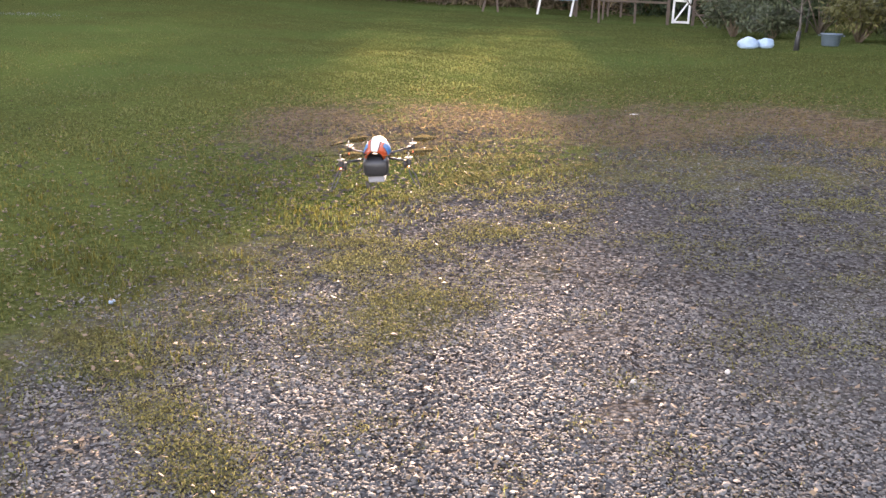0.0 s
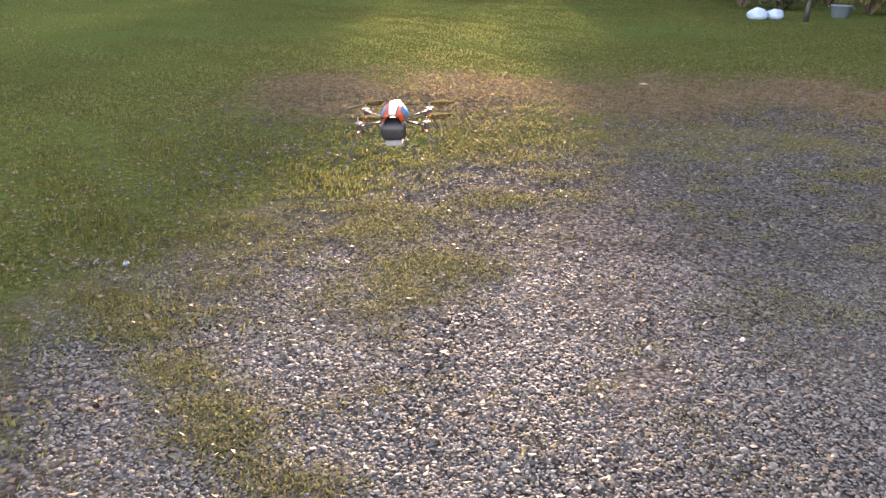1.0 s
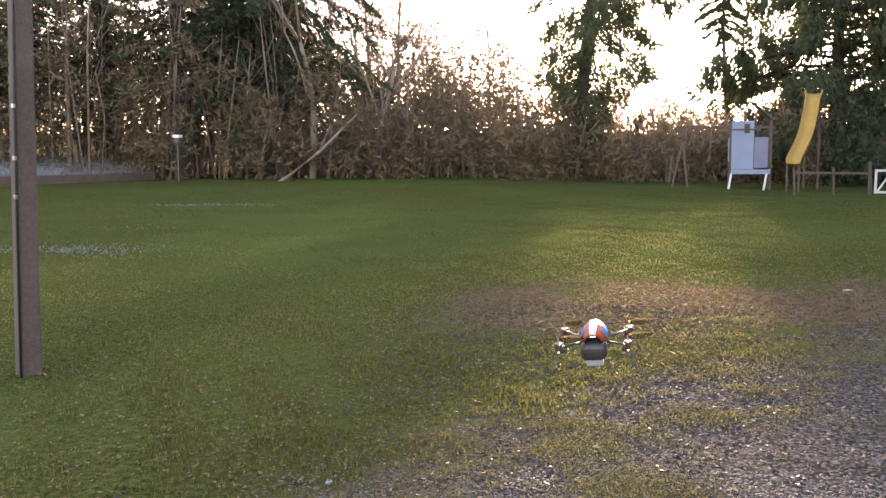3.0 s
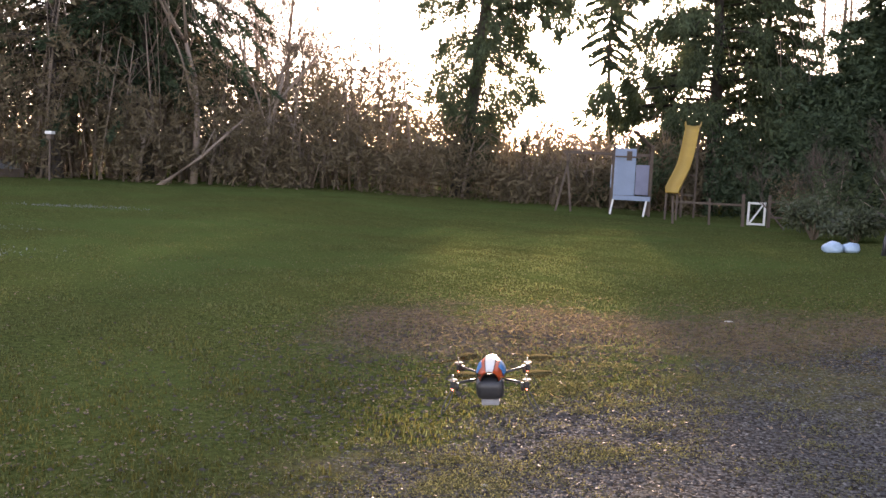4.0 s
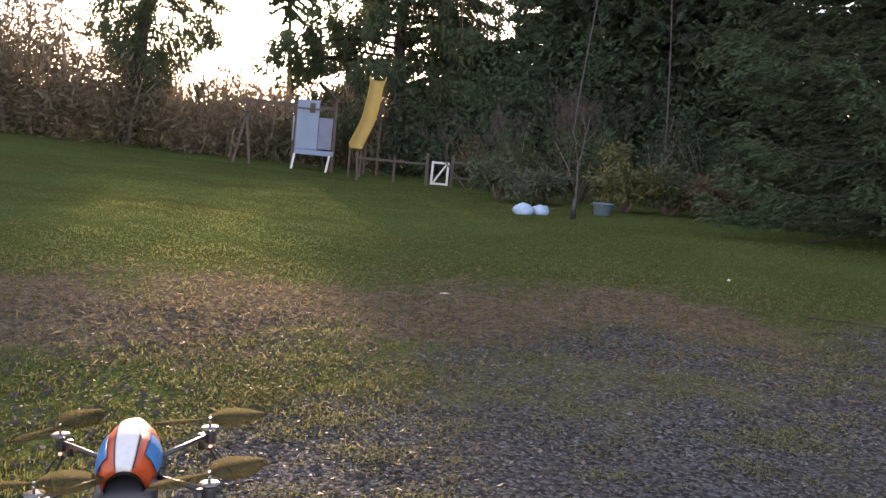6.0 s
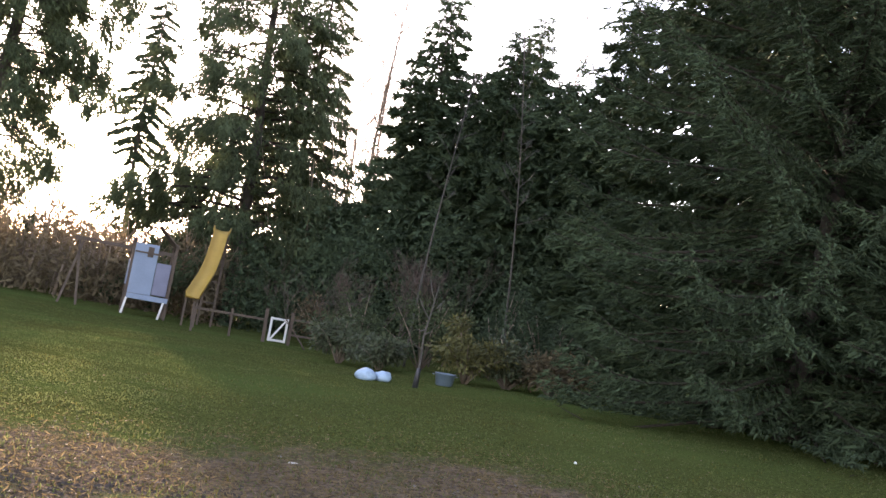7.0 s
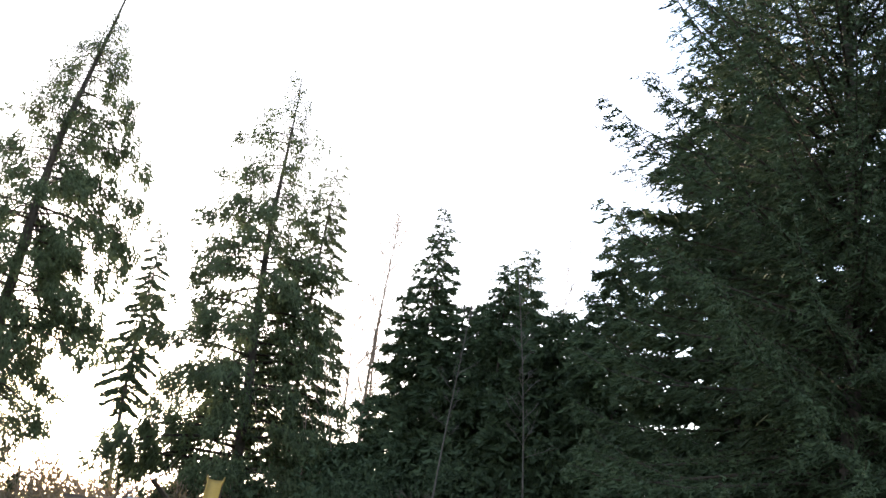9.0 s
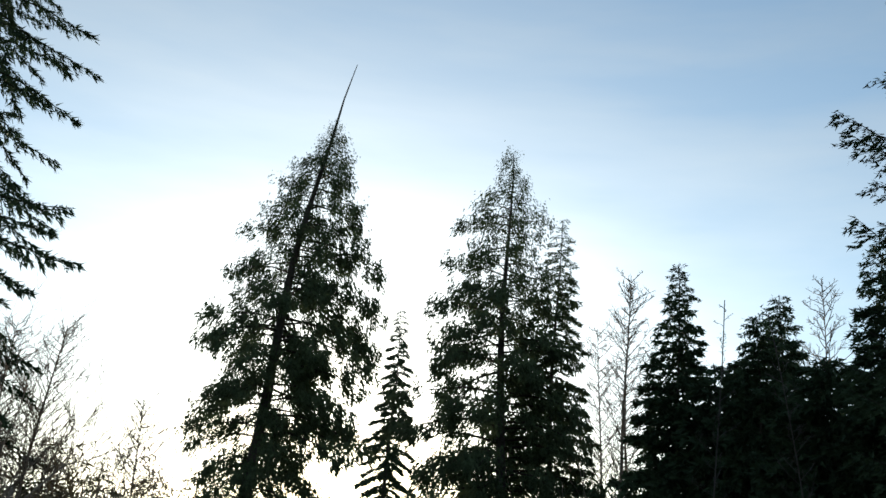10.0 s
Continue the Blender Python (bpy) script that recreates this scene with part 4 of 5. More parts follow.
for a0, a1 in ((0.42, 1.7), (-1.5, -0.42), (-2.7, -1.5)):
    for z in ((0.35, 0.85) if a0 > 0 else (0.7,)):
        part("rail", box(bmesh.new(), (a1 - a0, 0.035, 0.07), ((a0 + a1) / 2, 0.0, z)), M_DARKWOOD, fence)

# play tower with pale blue panels, a swing beam and a yellow slide
PX, PY = 0.78, 38.5
pz = float(lie(PX, PY))
tower = thing("play_tower", (PX, PY, pz), "wooden play tower with pale blue panels and a swing beam", "play tower", turn=2)
for sx in (-0.72, 0.72):
    for sy in (-0.6, 0.6):
        part("post", box(bmesh.new(), (0.1, 0.1, 2.75), (sx, sy, 1.37)), M_DARKWOOD, tower)
part("deck", box(bmesh.new(), (1.5, 1.3, 0.06), (0, 0, 1.0)), M_DARKWOOD, tower)
part("panel", box(bmesh.new(), (0.8, 0.03, 1.8), (-0.29, -0.68, 1.68)), M_BLUE, tower, "tall pale blue front panel")
part("window", box(bmesh.new(), (0.2, 0.02, 0.36), (-0.15, -0.7, 2.3)), M_DARKWOOD, tower, "small dark window opening")
part("lintel", box(bmesh.new(), (0.95, 0.03, 0.06), (-0.2, -0.715, 2.26)), M_DARKWOOD, tower)
# right part of the front, its shading painted as grey-lilac
part("panel", box(bmesh.new(), (0.5, 0.03, 1.15), (0.38, -0.655, 1.4)), M_PANEL_SHADE, tower, "narrow panel with shade painted in as grey-lilac")
part("panel", box(bmesh.new(), (1.42, 0.03, 0.18), (0.02, -0.7, 0.68)), M_BLUE, tower, "pale blue skirting board")
part("panel", box(bmesh.new(), (0.03, 1.1, 0.9), (-0.76, 0, 1.5)), M_BLUE, tower, "pale blue side panel")
part("beam", box(bmesh.new(), (3.4, 0.1, 0.12), (-1.0, -0.5, 2.35)), M_DARKWOOD, tower)
for sx in (-2.5, -2.75):
    part("beam_leg", box(bmesh.new(), (0.08, 0.08, 2.4), (sx + 0.1, -0.5, 1.1), Matrix.Rotation(0.2 if sx < -2.6 else -0.12, 4, "Y")), M_DARKWOOD, tower)
for sx in (-0.72, 0.55):
    part("foot", box(bmesh.new(), (0.07, 0.1, 0.62), (sx, -0.7, 0.3), Matrix.Rotation(0.15, 4, "Y")), M_WHITE, tower, "white foot")
for s in (-1, 1):
    part("roof_slope", box(bmesh.new(), (1.05, 1.5, 0.04), (s * 0.42, 0, 2.95), Matrix.Rotation(s * 0.75, 4, "Y")), M_DARKWOOD, tower)
SX, SY = spread(-4.6, 35.5, (-0.33, 2.03))
slide = thing("slide", (SX, SY, float(lie(SX, SY))), "tall yellow plastic slide with raised rims", "slide", turn=-4)
bm = bmesh.new()
cuts = []
for k in range(21):
    s = k / 20
    cz = 2.6 * (1 - s) ** 1.15 + 1.02 + 0.06 * math.sin(s * 9)
    cy, cx = 1.6 - 2.9 * s, 0.42 - 0.62 * s + 0.1 * math.sin(s * 3.1)
    w = 0.27 * (1.2 if k < 2 else 1)
    cuts.append([bm.verts.new((cx + dx * w, cy, cz + dz)) for dx, dz in ((-1, 0.16), (-0.9, 0.17), (-0.75, 0.03), (0, 0), (0.75, 0.03), (0.9, 0.17), (1, 0.16), (0.85, -0.04), (0, -0.05), (-0.85, -0.04))])
for q, r in zip(cuts, cuts[1:]):
    for k in range(10):
        bm.faces.new((q[k], q[(k + 1) % 10], r[(k + 1) % 10], r[k]))
bm.faces.new(cuts[0][::-1]), bm.faces.new(cuts[-1])
smooth(part("chute", bm, M_YELLOW, slide))
for sx in (-0.25, 0.25):
    part("leg", box(bmesh.new(), (0.08, 0.08, 3.6), (0.42 + sx, 1.7, 1.8)), M_DARKWOOD, slide)
for sx in (-0.2, 0.2):
    part("leg", box(bmesh.new(), (0.07, 0.07, 1.02), (-0.2 + sx, -1.15, 0.5)), M_DARKWOOD, slide)
part("ladder_rung", box(bmesh.new(), (0.5, 0.05, 0.06), (0.42, 1.7, 0.9)), M_DARKWOOD, slide)
part("ladder_rung", box(bmesh.new(), (0.5, 0.05, 0.06), (0.42, 1.7, 1.7)), M_DARKWOOD, slide)
part("ladder_rung", box(bmesh.new(), (0.5, 0.05, 0.06), (0.42, 1.7, 2.5)), M_DARKWOOD, slide)

# the tall post on the lawn
pole = thing("pole", planted(-5.41, 6.16, 0.3), "tall square weathered wooden post standing in the lawn", "post", turn=-32)
pole.rotation_euler.y = radians(4.0)
bm = bmesh.new()
box(bm, (0.165, 0.165, 6.2), (0, 0, 3.1), None, 0.015)
for v in bm.verts:
    f = 1 - 0.035 * v.co.z
    v.co.x, v.co.y = v.co.x * f, v.co.y * f
part("shaft", bm, M_POST, pole)
part("conduit", fast_mesh("conduit", *joined([tube([(0.085, -0.088, 0.3), (0.08, -0.083, 3.0), (0.072, -0.075, 6.0)], [0.012] * 3, 8)]), M_BLACK), None, pole, "thin dark conduit")
for z in (1.75, 2.05, 2.45):
    part("clip", box(bmesh.new(), (0.05, 0.02, 0.03), (0.08, -0.092, z), None, 0.003), M_STEEL, pole)

# raised bed with frosted planting, and a bird house on its stake
bx0, by0 = spread(46.0, 40, (-0.05, 0))
bx1, by1 = spread(33.3, 46, (-0.05, 0))
bed = thing("raised_bed", ((bx0 + bx1) / 2, (by0 + by1) / 2, 0.13), "long dark timber raised bed with frosted plants on top", "raised bed", turn=math.degrees(math.atan2(by1 - by0, bx1 - bx0)))
bl = math.hypot(bx1 - bx0, by1 - by0)
for k in range(-2, 2):
    part("board", box(bmesh.new(), (bl, 0.08, 0.22), (0, 0.004 * k, 0.14 + 0.225 * k)), M_DARKWOOD, bed)
for k in range(6):
    part("stake", box(bmesh.new(), (0.1, 0.1, 1.0), (-bl / 2 + bl * k / 5, 0.1, 0.02)), M_DARKWOOD, bed)
rng = np.random.default_rng(22)
gx, gy = np.meshgrid(np.linspace(-bl / 2, bl / 2, 60), np.linspace(0.05, 4.5, 20))
zz = 0.4 + 0.15 * gy + 0.08 * rng.random(gx.shape) + 0.12 * np.sin(gx * 1.7) * np.sin(gy * 1.3)
i = (np.arange(19)[:, None] * 60 + np.arange(59)).ravel()
part("frosted_soil", fast_mesh("frosted_soil", np.stack([gx, gy, zz], -1), np.concatenate([np.stack([i, i + 1, i + 61], 1), np.stack([i, i + 61, i + 60], 1)]), M_FROST), None, bed, "soil and low plants white with frost")
n = 2600
pos = np.stack([rng.uniform(-bl / 2, bl / 2, n), rng.uniform(0.1, 4.4, n), np.zeros(n)], 1)
pos[:, 2] = 0.42 + 0.15 * pos[:, 1] + rng.random(n) * 0.16
part("frosted_planting", fast_mesh("frosted_planting", *diamonds(rng, pos, rng.normal(0, 1, (n, 3)) + [0, 0, 1], rng.uniform(0.08, 0.24, n), rng.uniform(0.03, 0.07, n)), M_FROST), None, bed, kind="stuff")
x, y = spread(32.0, 42.5, (-0.05, 0))
bird = thing("bird_house", planted(x, y, 0.05), "small white-roofed bird house on a thin stake", "bird house")
part("stake", box(bmesh.new(), (0.06, 0.06, 1.75), (0, 0, 0.87)), M_DARKWOOD, bird)
part("body", box(bmesh.new(), (0.22, 0.2, 0.22), (0, 0, 1.84)), M_DARKWOOD, bird)
part("roof", box(bmesh.new(), (0.3, 0.28, 0.12), (0, 0, 2.0)), M_WHITE, bird, "white roof")
x0, y0 = spread(26.3, 43, (-0.05, 0))
x1, y1 = spread(21.6, 43.5, (-0.05, 0))
log = thing("snag", planted(x0, y0, 0.1), "pale bare trunk leaning against the wood", "dead tree")
part("stem", fast_mesh("stem", *joined([tube([(0, 0, 0), ((x1 - x0) * 0.5, (y1 - y0) * 0.5, 1.35), (x1 - x0, y1 - y0, 3.1)], [0.12, 0.08, 0.04], 8)]), M_TWIG), None, log)
part("branch", fast_mesh("branch", *joined([tube([((x1 - x0) * 0.5, (y1 - y0) * 0.5, 1.35), ((x1 - x0) * 0.7, (y1 - y0) * 0.5, 2.6)], [0.04, 0.015], 6)]), M_TWIG), None, log)


# ---------------- the quadcopter ----------------
def quadcopter(place, turn, pitch=0, roll=0):
    q = thing("quadcopter", place, "orange, blue and white toy quadcopter with long loop feet, hovering", "quadcopter")
    q.matrix_world = Matrix.Translation(place) @ Euler((radians(pitch), radians(roll), radians(turn))).to_matrix().to_4x4() @ Matrix.Scale(0.88, 4)

    def shell(x0, x1, y0, y1, lift):
        """A strip of the egg-shaped hull between two angles, nose towards +y."""
        bm = bmesh.new()
        grid = []
        for j in range(15):
            v = y0 + (y1 - y0) * j / 14
            along = -0.17 + 0.34 * v
            half = 0.062 * (math.sin(math.pi * min(1, max(0, 0.1 + 0.86 * v)))) ** 0.55 + 0.004
            tall = 0.078 * (math.sin(math.pi * min(1, max(0, 0.12 + 0.8 * v)))) ** 0.7
            row = []
            for i in range(11):
                a_ = radians(x0 + (x1 - x0) * i / 10)
                row.append(bm.verts.new((math.sin(a_) * (half + lift), along, math.cos(a_) * (tall + lift) - 0.005)))
            grid.append(row)
        for r0, r1 in zip(grid, grid[1:]):
            for i in range(10):
                bm.faces.new((r0[i], r0[i + 1], r1[i + 1], r1[i]))
        bmesh.ops.solidify(bm, geom=bm.faces[:], thickness=0.003)
        return bm

    body = smooth(part("body", shell(-100, 100, 0.02, 0.98, -0.003), M_BLACK, q, "black inner shell"))
    hull = smooth(part("hull", shell(-88, 88, 0.03, 0.97, 0.0), M_HULL_O, q, "glossy orange hull"))
    smooth(part("stripe", shell(-20, 20, 0.02, 0.95, 0.0035), M_HULL_W, hull, "white stripe along the hull"))
    for s in (-1, 1):
        smooth(part("side_patch", shell(s * 38, s * 82, 0.2, 0.52, 0.003), M_HULL_B, hull, "blue patch"))
        smooth(part("seam", shell(s * 20.5, s * 23.5, 0.05, 0.92, 0.003), M_BLACK, hull))
    smooth(part("rear_cover", box(bmesh.new(), (0.124, 0.11, 0.092), (0, -0.115, -0.038), Matrix.Rotation(0.25, 4, "X"), 0.027), M_BLACK, q, "black rounded rear cover"))
    part("belly", box(bmesh.new(), (0.09, 0.24, 0.05), (0, 0, -0.03), None, 0.012), M_BLACK, q)
    part("battery_box", box(bmesh.new(), (0.08, 0.12, 0.05), (0, -0.08, -0.095), None, 0.006), M_GREY, q, "grey foam battery box")
    part("camera_eye", fast_mesh("camera_eye", *joined([tube([(0, 0.16, -0.01), (0, 0.178, -0.012)], [0.016, 0.013], 12)]), M_BLACK), None, q)
    A = 0.165
    for sx in (-1, 1):
        for sy in (-1, 1):
            mx, my = sx * A, sy * A
            part("arm", fast_mesh("arm", *joined([tube([(sx * 0.03, sy * 0.03, -0.02), (mx, my, -0.012)], [0.006, 0.0055], 8)]), M_CARBON), None, q)
            mount = part("motor_mount", box(bmesh.new(), (0.02, 0.02, 0.034), (mx, my, -0.018), Matrix.Rotation(radians(45), 4, "Z"), 0.006), M_BLACK, q)
            part("gear", fast_mesh("gear", *joined([tube([(mx, my, 0.004), (mx, my, 0.0055), (mx, my, 0.007)], [0.017, 0.021, 0.017], 18)]), M_GREY), None, mount)
            part("shaft", fast_mesh("shaft", *joined([tube([(mx, my, 0.0), (mx, my, 0.03)], [0.003, 0.003], 8)]), M_STEEL), None, mount)
            part("motor", fast_mesh("motor", *joined([tube([(mx - sx * 0.02, my - sy * 0.004, -0.045), (mx - sx * 0.02, my - sy * 0.004, -0.008)], [0.008, 0.008], 12)]), M_BLACK), None, mount)
            part("lamp", box(bmesh.new(), (0.006, 0.006, 0.005), (mx, my - 0.013, -0.036), None, 0.002), M_LAMP_R, mount, "tiny signal lamp")
            bm = bmesh.new()
            g = radians(4 + 14 * sx - 9 * sy + (70 if sx < 0 and sy > 0 else 0))
            rows = []
            for k in range(17):
                s = -1 + k / 8
                r = s * 0.128
                chord = 0.009 + 0.078 * math.sin(math.pi * min(1, abs(s) * 0.8 + 0.12)) ** 1.2
                tw = (0.28 - 0.18 * abs(s)) * (1 if s > 0 else -1)
                rows.append([bm.verts.new((r * math.cos(g) - c * chord * math.sin(g) * 0.5, r * math.sin(g) + c * chord * math.cos(g) * 0.5, c * chord * tw * 0.5 + t)) for c, t in ((-1, 0), (0, 0.0016), (1, 0), (0, -0.0008))])
            for r0, r1 in zip(rows, rows[1:]):
                for i in range(4):
                    bm.faces.new((r0[i], r0[(i + 1) % 4], r1[(i + 1) % 4], r1[i]))
            bm.faces.new(rows[0][::-1]), bm.faces.new(rows[-1])
            bmesh.ops.translate(bm, vec=(mx, my, 0.026), verts=bm.verts)
            smooth(part("propeller", bm, M_PROP, mount, "smoke-brown propeller"))
            out = Vector((sx * 0.5, sy * 0.5, -1)).normalized()
            w = Vector((-sy, sx, 0)).normalized()
            loop = [Vector((mx, my, -0.04)) + out * (0.06 - 0.06 * math.cos(k * math.pi / 10)) + w * 0.014 * math.sin(k * math.pi / 10) for k in range(20)]
            part("foot", fast_mesh("foot", *joined([tube(loop + [loop[0]], [0.0028] * 21, 6)]), M_BLACK), None, q, "long black wire loop foot")
    return q


def glow(name, colour, strength):
    m = bpy.data.materials.new(name)
    m.use_nodes = True
    b = m.node_tree.nodes["Principled BSDF"]
    b.inputs["Emission Color"].default_value, b.inputs["Emission Strength"].default_value = (*colour, 1), strength
    return m


M_LAMP_R = glow("red_lamp", (1, 0.12, 0.04), 1.5)
quadcopter((-0.53, 3.93, 0.90), 4, 2, -4.5)


# ---------------- the bough that hangs over the drive ----------------
def hanging_bough():
    rng = np.random.default_rng(91)
    foot = planted(-3.6, 2.4)
    tree = thing("spruce", foot, "spruce at the drive's edge with a bough hanging over", "tree", "conifers")
    base = np.array(foot)
    zs = np.linspace(0, 9.0, 10)
    trunk = np.stack([0.05 * np.sin(zs * 0.6), 0.05 * np.cos(zs * 0.5), zs], 1)
    part("trunk", fast_mesh("trunk", *joined([tube(trunk, [0.16 * (1 - z / 9.5) + 0.015 for z in zs], 10)]), M_BARK), None, tree)
    ends = [((-1.50, 4.98, 2.72), 1.0)]
    for k in range(16):
        g, z = 2.4 * k, 4.4 + 0.28 * k
        reach = 1.9 * (1 - 0.11 * (z - 4.4))
        ends.append(((base[0] + reach * math.cos(g), base[1] + reach * math.sin(g), base[2] + z - 0.6), 0.35))
    for end, dense in ends:
        tip = np.array(end) - base
        z0 = max(tip[2] + (2.6 if dense == 1 else 0.5), 4.2)
        start = np.array([0.0, 0.0, z0])
        s = np.linspace(0, 1, 30)[:, None]
        # out along the top, then hanging at the end
        knee = np.array([tip[0] * 0.93, tip[1] * 0.93, tip[2] + 0.42 * (z0 - tip[2])])
        stem = (1 - s) ** 2 * start + 2 * s * (1 - s) * knee + s ** 2 * tip
        wood = [tube(stem, np.interp(s[:, 0], [0, 1], [0.035, 0.002]), 6)]
        pos, way, size = [], [], []

        def twig(at, go, length, step, needle):
            n = max(4, int(length / step))
            u = np.linspace(0, 1, n)[:, None]
            line = at + go * length * u + np.array([0, 0, -0.25]) * length * u ** 2
            wood.append(tube(line[::max(1, n // 4)], [0.0012] * len(line[::max(1, n // 4)]), 4))
            axis = np.cross(go, rng.normal(0, 1, 3))
            axis /= np.linalg.norm(axis)
            for q in (1, -1):
                pos.append(line)
                way.append(axis * q + go * 0.3 + rng.normal(0, 0.22, (n, 3)))
                size.append(needle * rng.uniform(0.75, 1.15, n) * (1.1 - 0.45 * u[:, 0]))

        runs = np.linspace(0.3, 1.0, 150 if dense == 1 else 30) ** (0.45 if dense == 1 else 1.0)
        for f in runs:
            at = np.array([np.interp(f, s[:, 0], stem[:, c]) for c in range(3)])
            along = tip - knee
            along /= np.linalg.norm(along)
            left = 1 - f
            go = along * 0.5 + np.array([0, 0, -0.6]) + rng.normal(0, 0.6, 3)
            go /= np.linalg.norm(go)
            near = dense == 1 and f > 0.8
            twig(at, go, rng.uniform(0.05, 0.09) + min(0.3, 0.5 * left), 0.003 if near else 0.006, 0.017 if near else 0.02)
        if dense == 1:
            # side sprays fanned out at the end of the bough
            for k in range(22):
                root = stem[-2 - k % 5] + rng.normal(0, 0.02, 3)
                go = np.array([-0.85 + 0.06 * k, rng.uniform(-0.4, 0.4), rng.uniform(-0.6, 0.15)])
                go /= np.linalg.norm(go)
                long = rng.uniform(0.08, 0.13)
                twig(root, go, long, 0.0018, 0.015)
                for f in np.linspace(0.15, 0.9, 8):
                    side = go + np.cross(go, (0, 1, 0.2)) * (0.9 if rng.random() < 0.5 else -0.9) + rng.normal(0, 0.2, 3)
                    side /= np.linalg.norm(side)
                    twig(root + go * long * f + np.array([0, 0, -0.25]) * long * f * f, side, rng.uniform(0.03, 0.05), 0.0018, 0.014)
        pos, way, size = np.concatenate(pos), np.concatenate(way), np.concatenate(size)
        bough = part("bough", fast_mesh("bough", *joined(wood), M_BARK), None, tree)
        part("needles", fast_mesh("needles", *needles(rng, pos, way, size, np.maximum(0.0026, size * 0.11)), M_SPRUCE), None, bough, "dark green needles")


hanging_bough()


def pebbles():
    """Rounded stones lying close together beside the camera's stand, scattered and coarser further off."""
    rng = np.random.default_rng(17)
    step = 0.0132
    gx, gy = np.meshgrid(np.arange(-2.5, 2.9, step), np.arange(2.0, 4.7, step))
    x1, y1 = (gx + rng.normal(0, 0.3 * step, gx.shape)).ravel(), (gy + rng.normal(0, 0.3 * step, gy.shape)).ravel()
    bare = np.clip(stony(x1, y1) ** 1.2 * (1 - 0.45 * np.clip(ripple(x1, y1, 1.3) + 0.7 * ripple(x1, y1, 3.9), 0, 1)) * (1 - 0.35 * mossy(x1, y1)) * (1 - 0.8 * tufted(x1, y1)) + 0.02, 0, 1)
    keep = (rng.random(len(x1)) < 0.93 * bare * np.clip((4.9 - y1) / 0.7, 0.3, 1)) & (np.abs(x1 - 0.1) < 0.5 * y1 + 0.4)
    x1, y1 = x1[keep], y1[keep]
    n = 190000
    x2, y2 = rng.uniform(-3.2, 8.0, n), rng.uniform(-1.0, 11.0, n)
    d = np.hypot(x2, y2 - 0.3)
    thick = np.where(y2 > 4.2, np.clip((4.0 / d) ** 1.1, 0, 1), 0.1) * np.clip(1.25 - np.abs(np.arctan2(x2, np.maximum(y2, 0.2))) / 1.1, 0.12, 1)
    keep = rng.random(n) < thick * np.clip(stony(x2, y2) ** 1.2 * (1 - 0.25 * mossy(x2, y2)) * (1 - 0.8 * tufted(x2, y2)) + 0.02, 0, 1)
    x2, y2 = x2[keep], y2[keep]
    ring = [(math.cos(k * math.pi / 3), math.sin(k * math.pi / 3), 0.0) for k in range(6)]
    cap = [(0.55 * math.cos(k * 2 * math.pi / 3), 0.55 * math.sin(k * 2 * math.pi / 3), 0.85) for k in range(3)]
    dome_v = np.array(ring + cap)
    dome_f = [(6, 7, 8)]
    for k in range(3):
        p, q, w, here, after = 2 * k, 2 * k + 1, (2 * k + 2) % 6, 6 + k, 6 + (k + 1) % 3
        dome_f += [(p, q, here), (q, after, here), (q, w, after)]
    dome_f = np.array(dome_f)
    plain_v = np.array([(1, 0, 0), (0, 1, 0), (-1, 0, 0), (0, -1, 0), (0, 0, 1)], float)
    plain_f = np.array([(0, 1, 4), (1, 2, 4), (2, 3, 4), (3, 0, 4)])
    VV, FF, start = [], [], 0
    near = y1 < 3.5
    for px, py, base, faces, mean in ((x1[near], y1[near], dome_v, dome_f, -5.05), (x1[~near], y1[~near], plain_v, plain_f, -5.0), (x2, y2, plain_v, plain_f, -5.15)):
        n = len(px)
        size = np.clip(rng.lognormal(mean, 0.33, n), 0.004, 0.018) * np.clip(np.hypot(px, py) / 5, 1, 1.7)
        sc = np.stack([size * rng.uniform(0.85, 1.35, n), size * rng.uniform(0.65, 1.0, n), size * rng.uniform(0.25, 0.55, n)], 1)
        V = base[None] * (1 + rng.normal(0, 0.15, (n, len(base), 1))) * sc[:, None]
        g = rng.uniform(0, 6.283, n)
        c, s = np.cos(g)[:, None], np.sin(g)[:, None]
        tip = rng.normal(0, 0.25, (n, 1))
        X, Y, Z = V[..., 0] * c - V[..., 1] * s, V[..., 0] * s + V[..., 1] * c, V[..., 2] + tip * V[..., 0]
        VV.append(np.stack([X + px[:, None], Y + py[:, None], Z + (lie(px, py) + rng.uniform(-0.001, 0.004, n))[:, None]], -1).reshape(-1, 3))
        FF.append((faces[None] + np.arange(n)[:, None, None] * len(base)).reshape(-1, 3) + start)
        start += n * len(base)
    me = fast_mesh("pebbles", np.concatenate(VV), np.concatenate(FF), M_PEBBLE)
    me.polygons.foreach_set("use_smooth", np.ones(len(me.polygons), bool))
    tagged(new("pebbles", me), "loose grey rounded pebbles of the gravel drive", "gravel", kind="stuff")


pebbles()


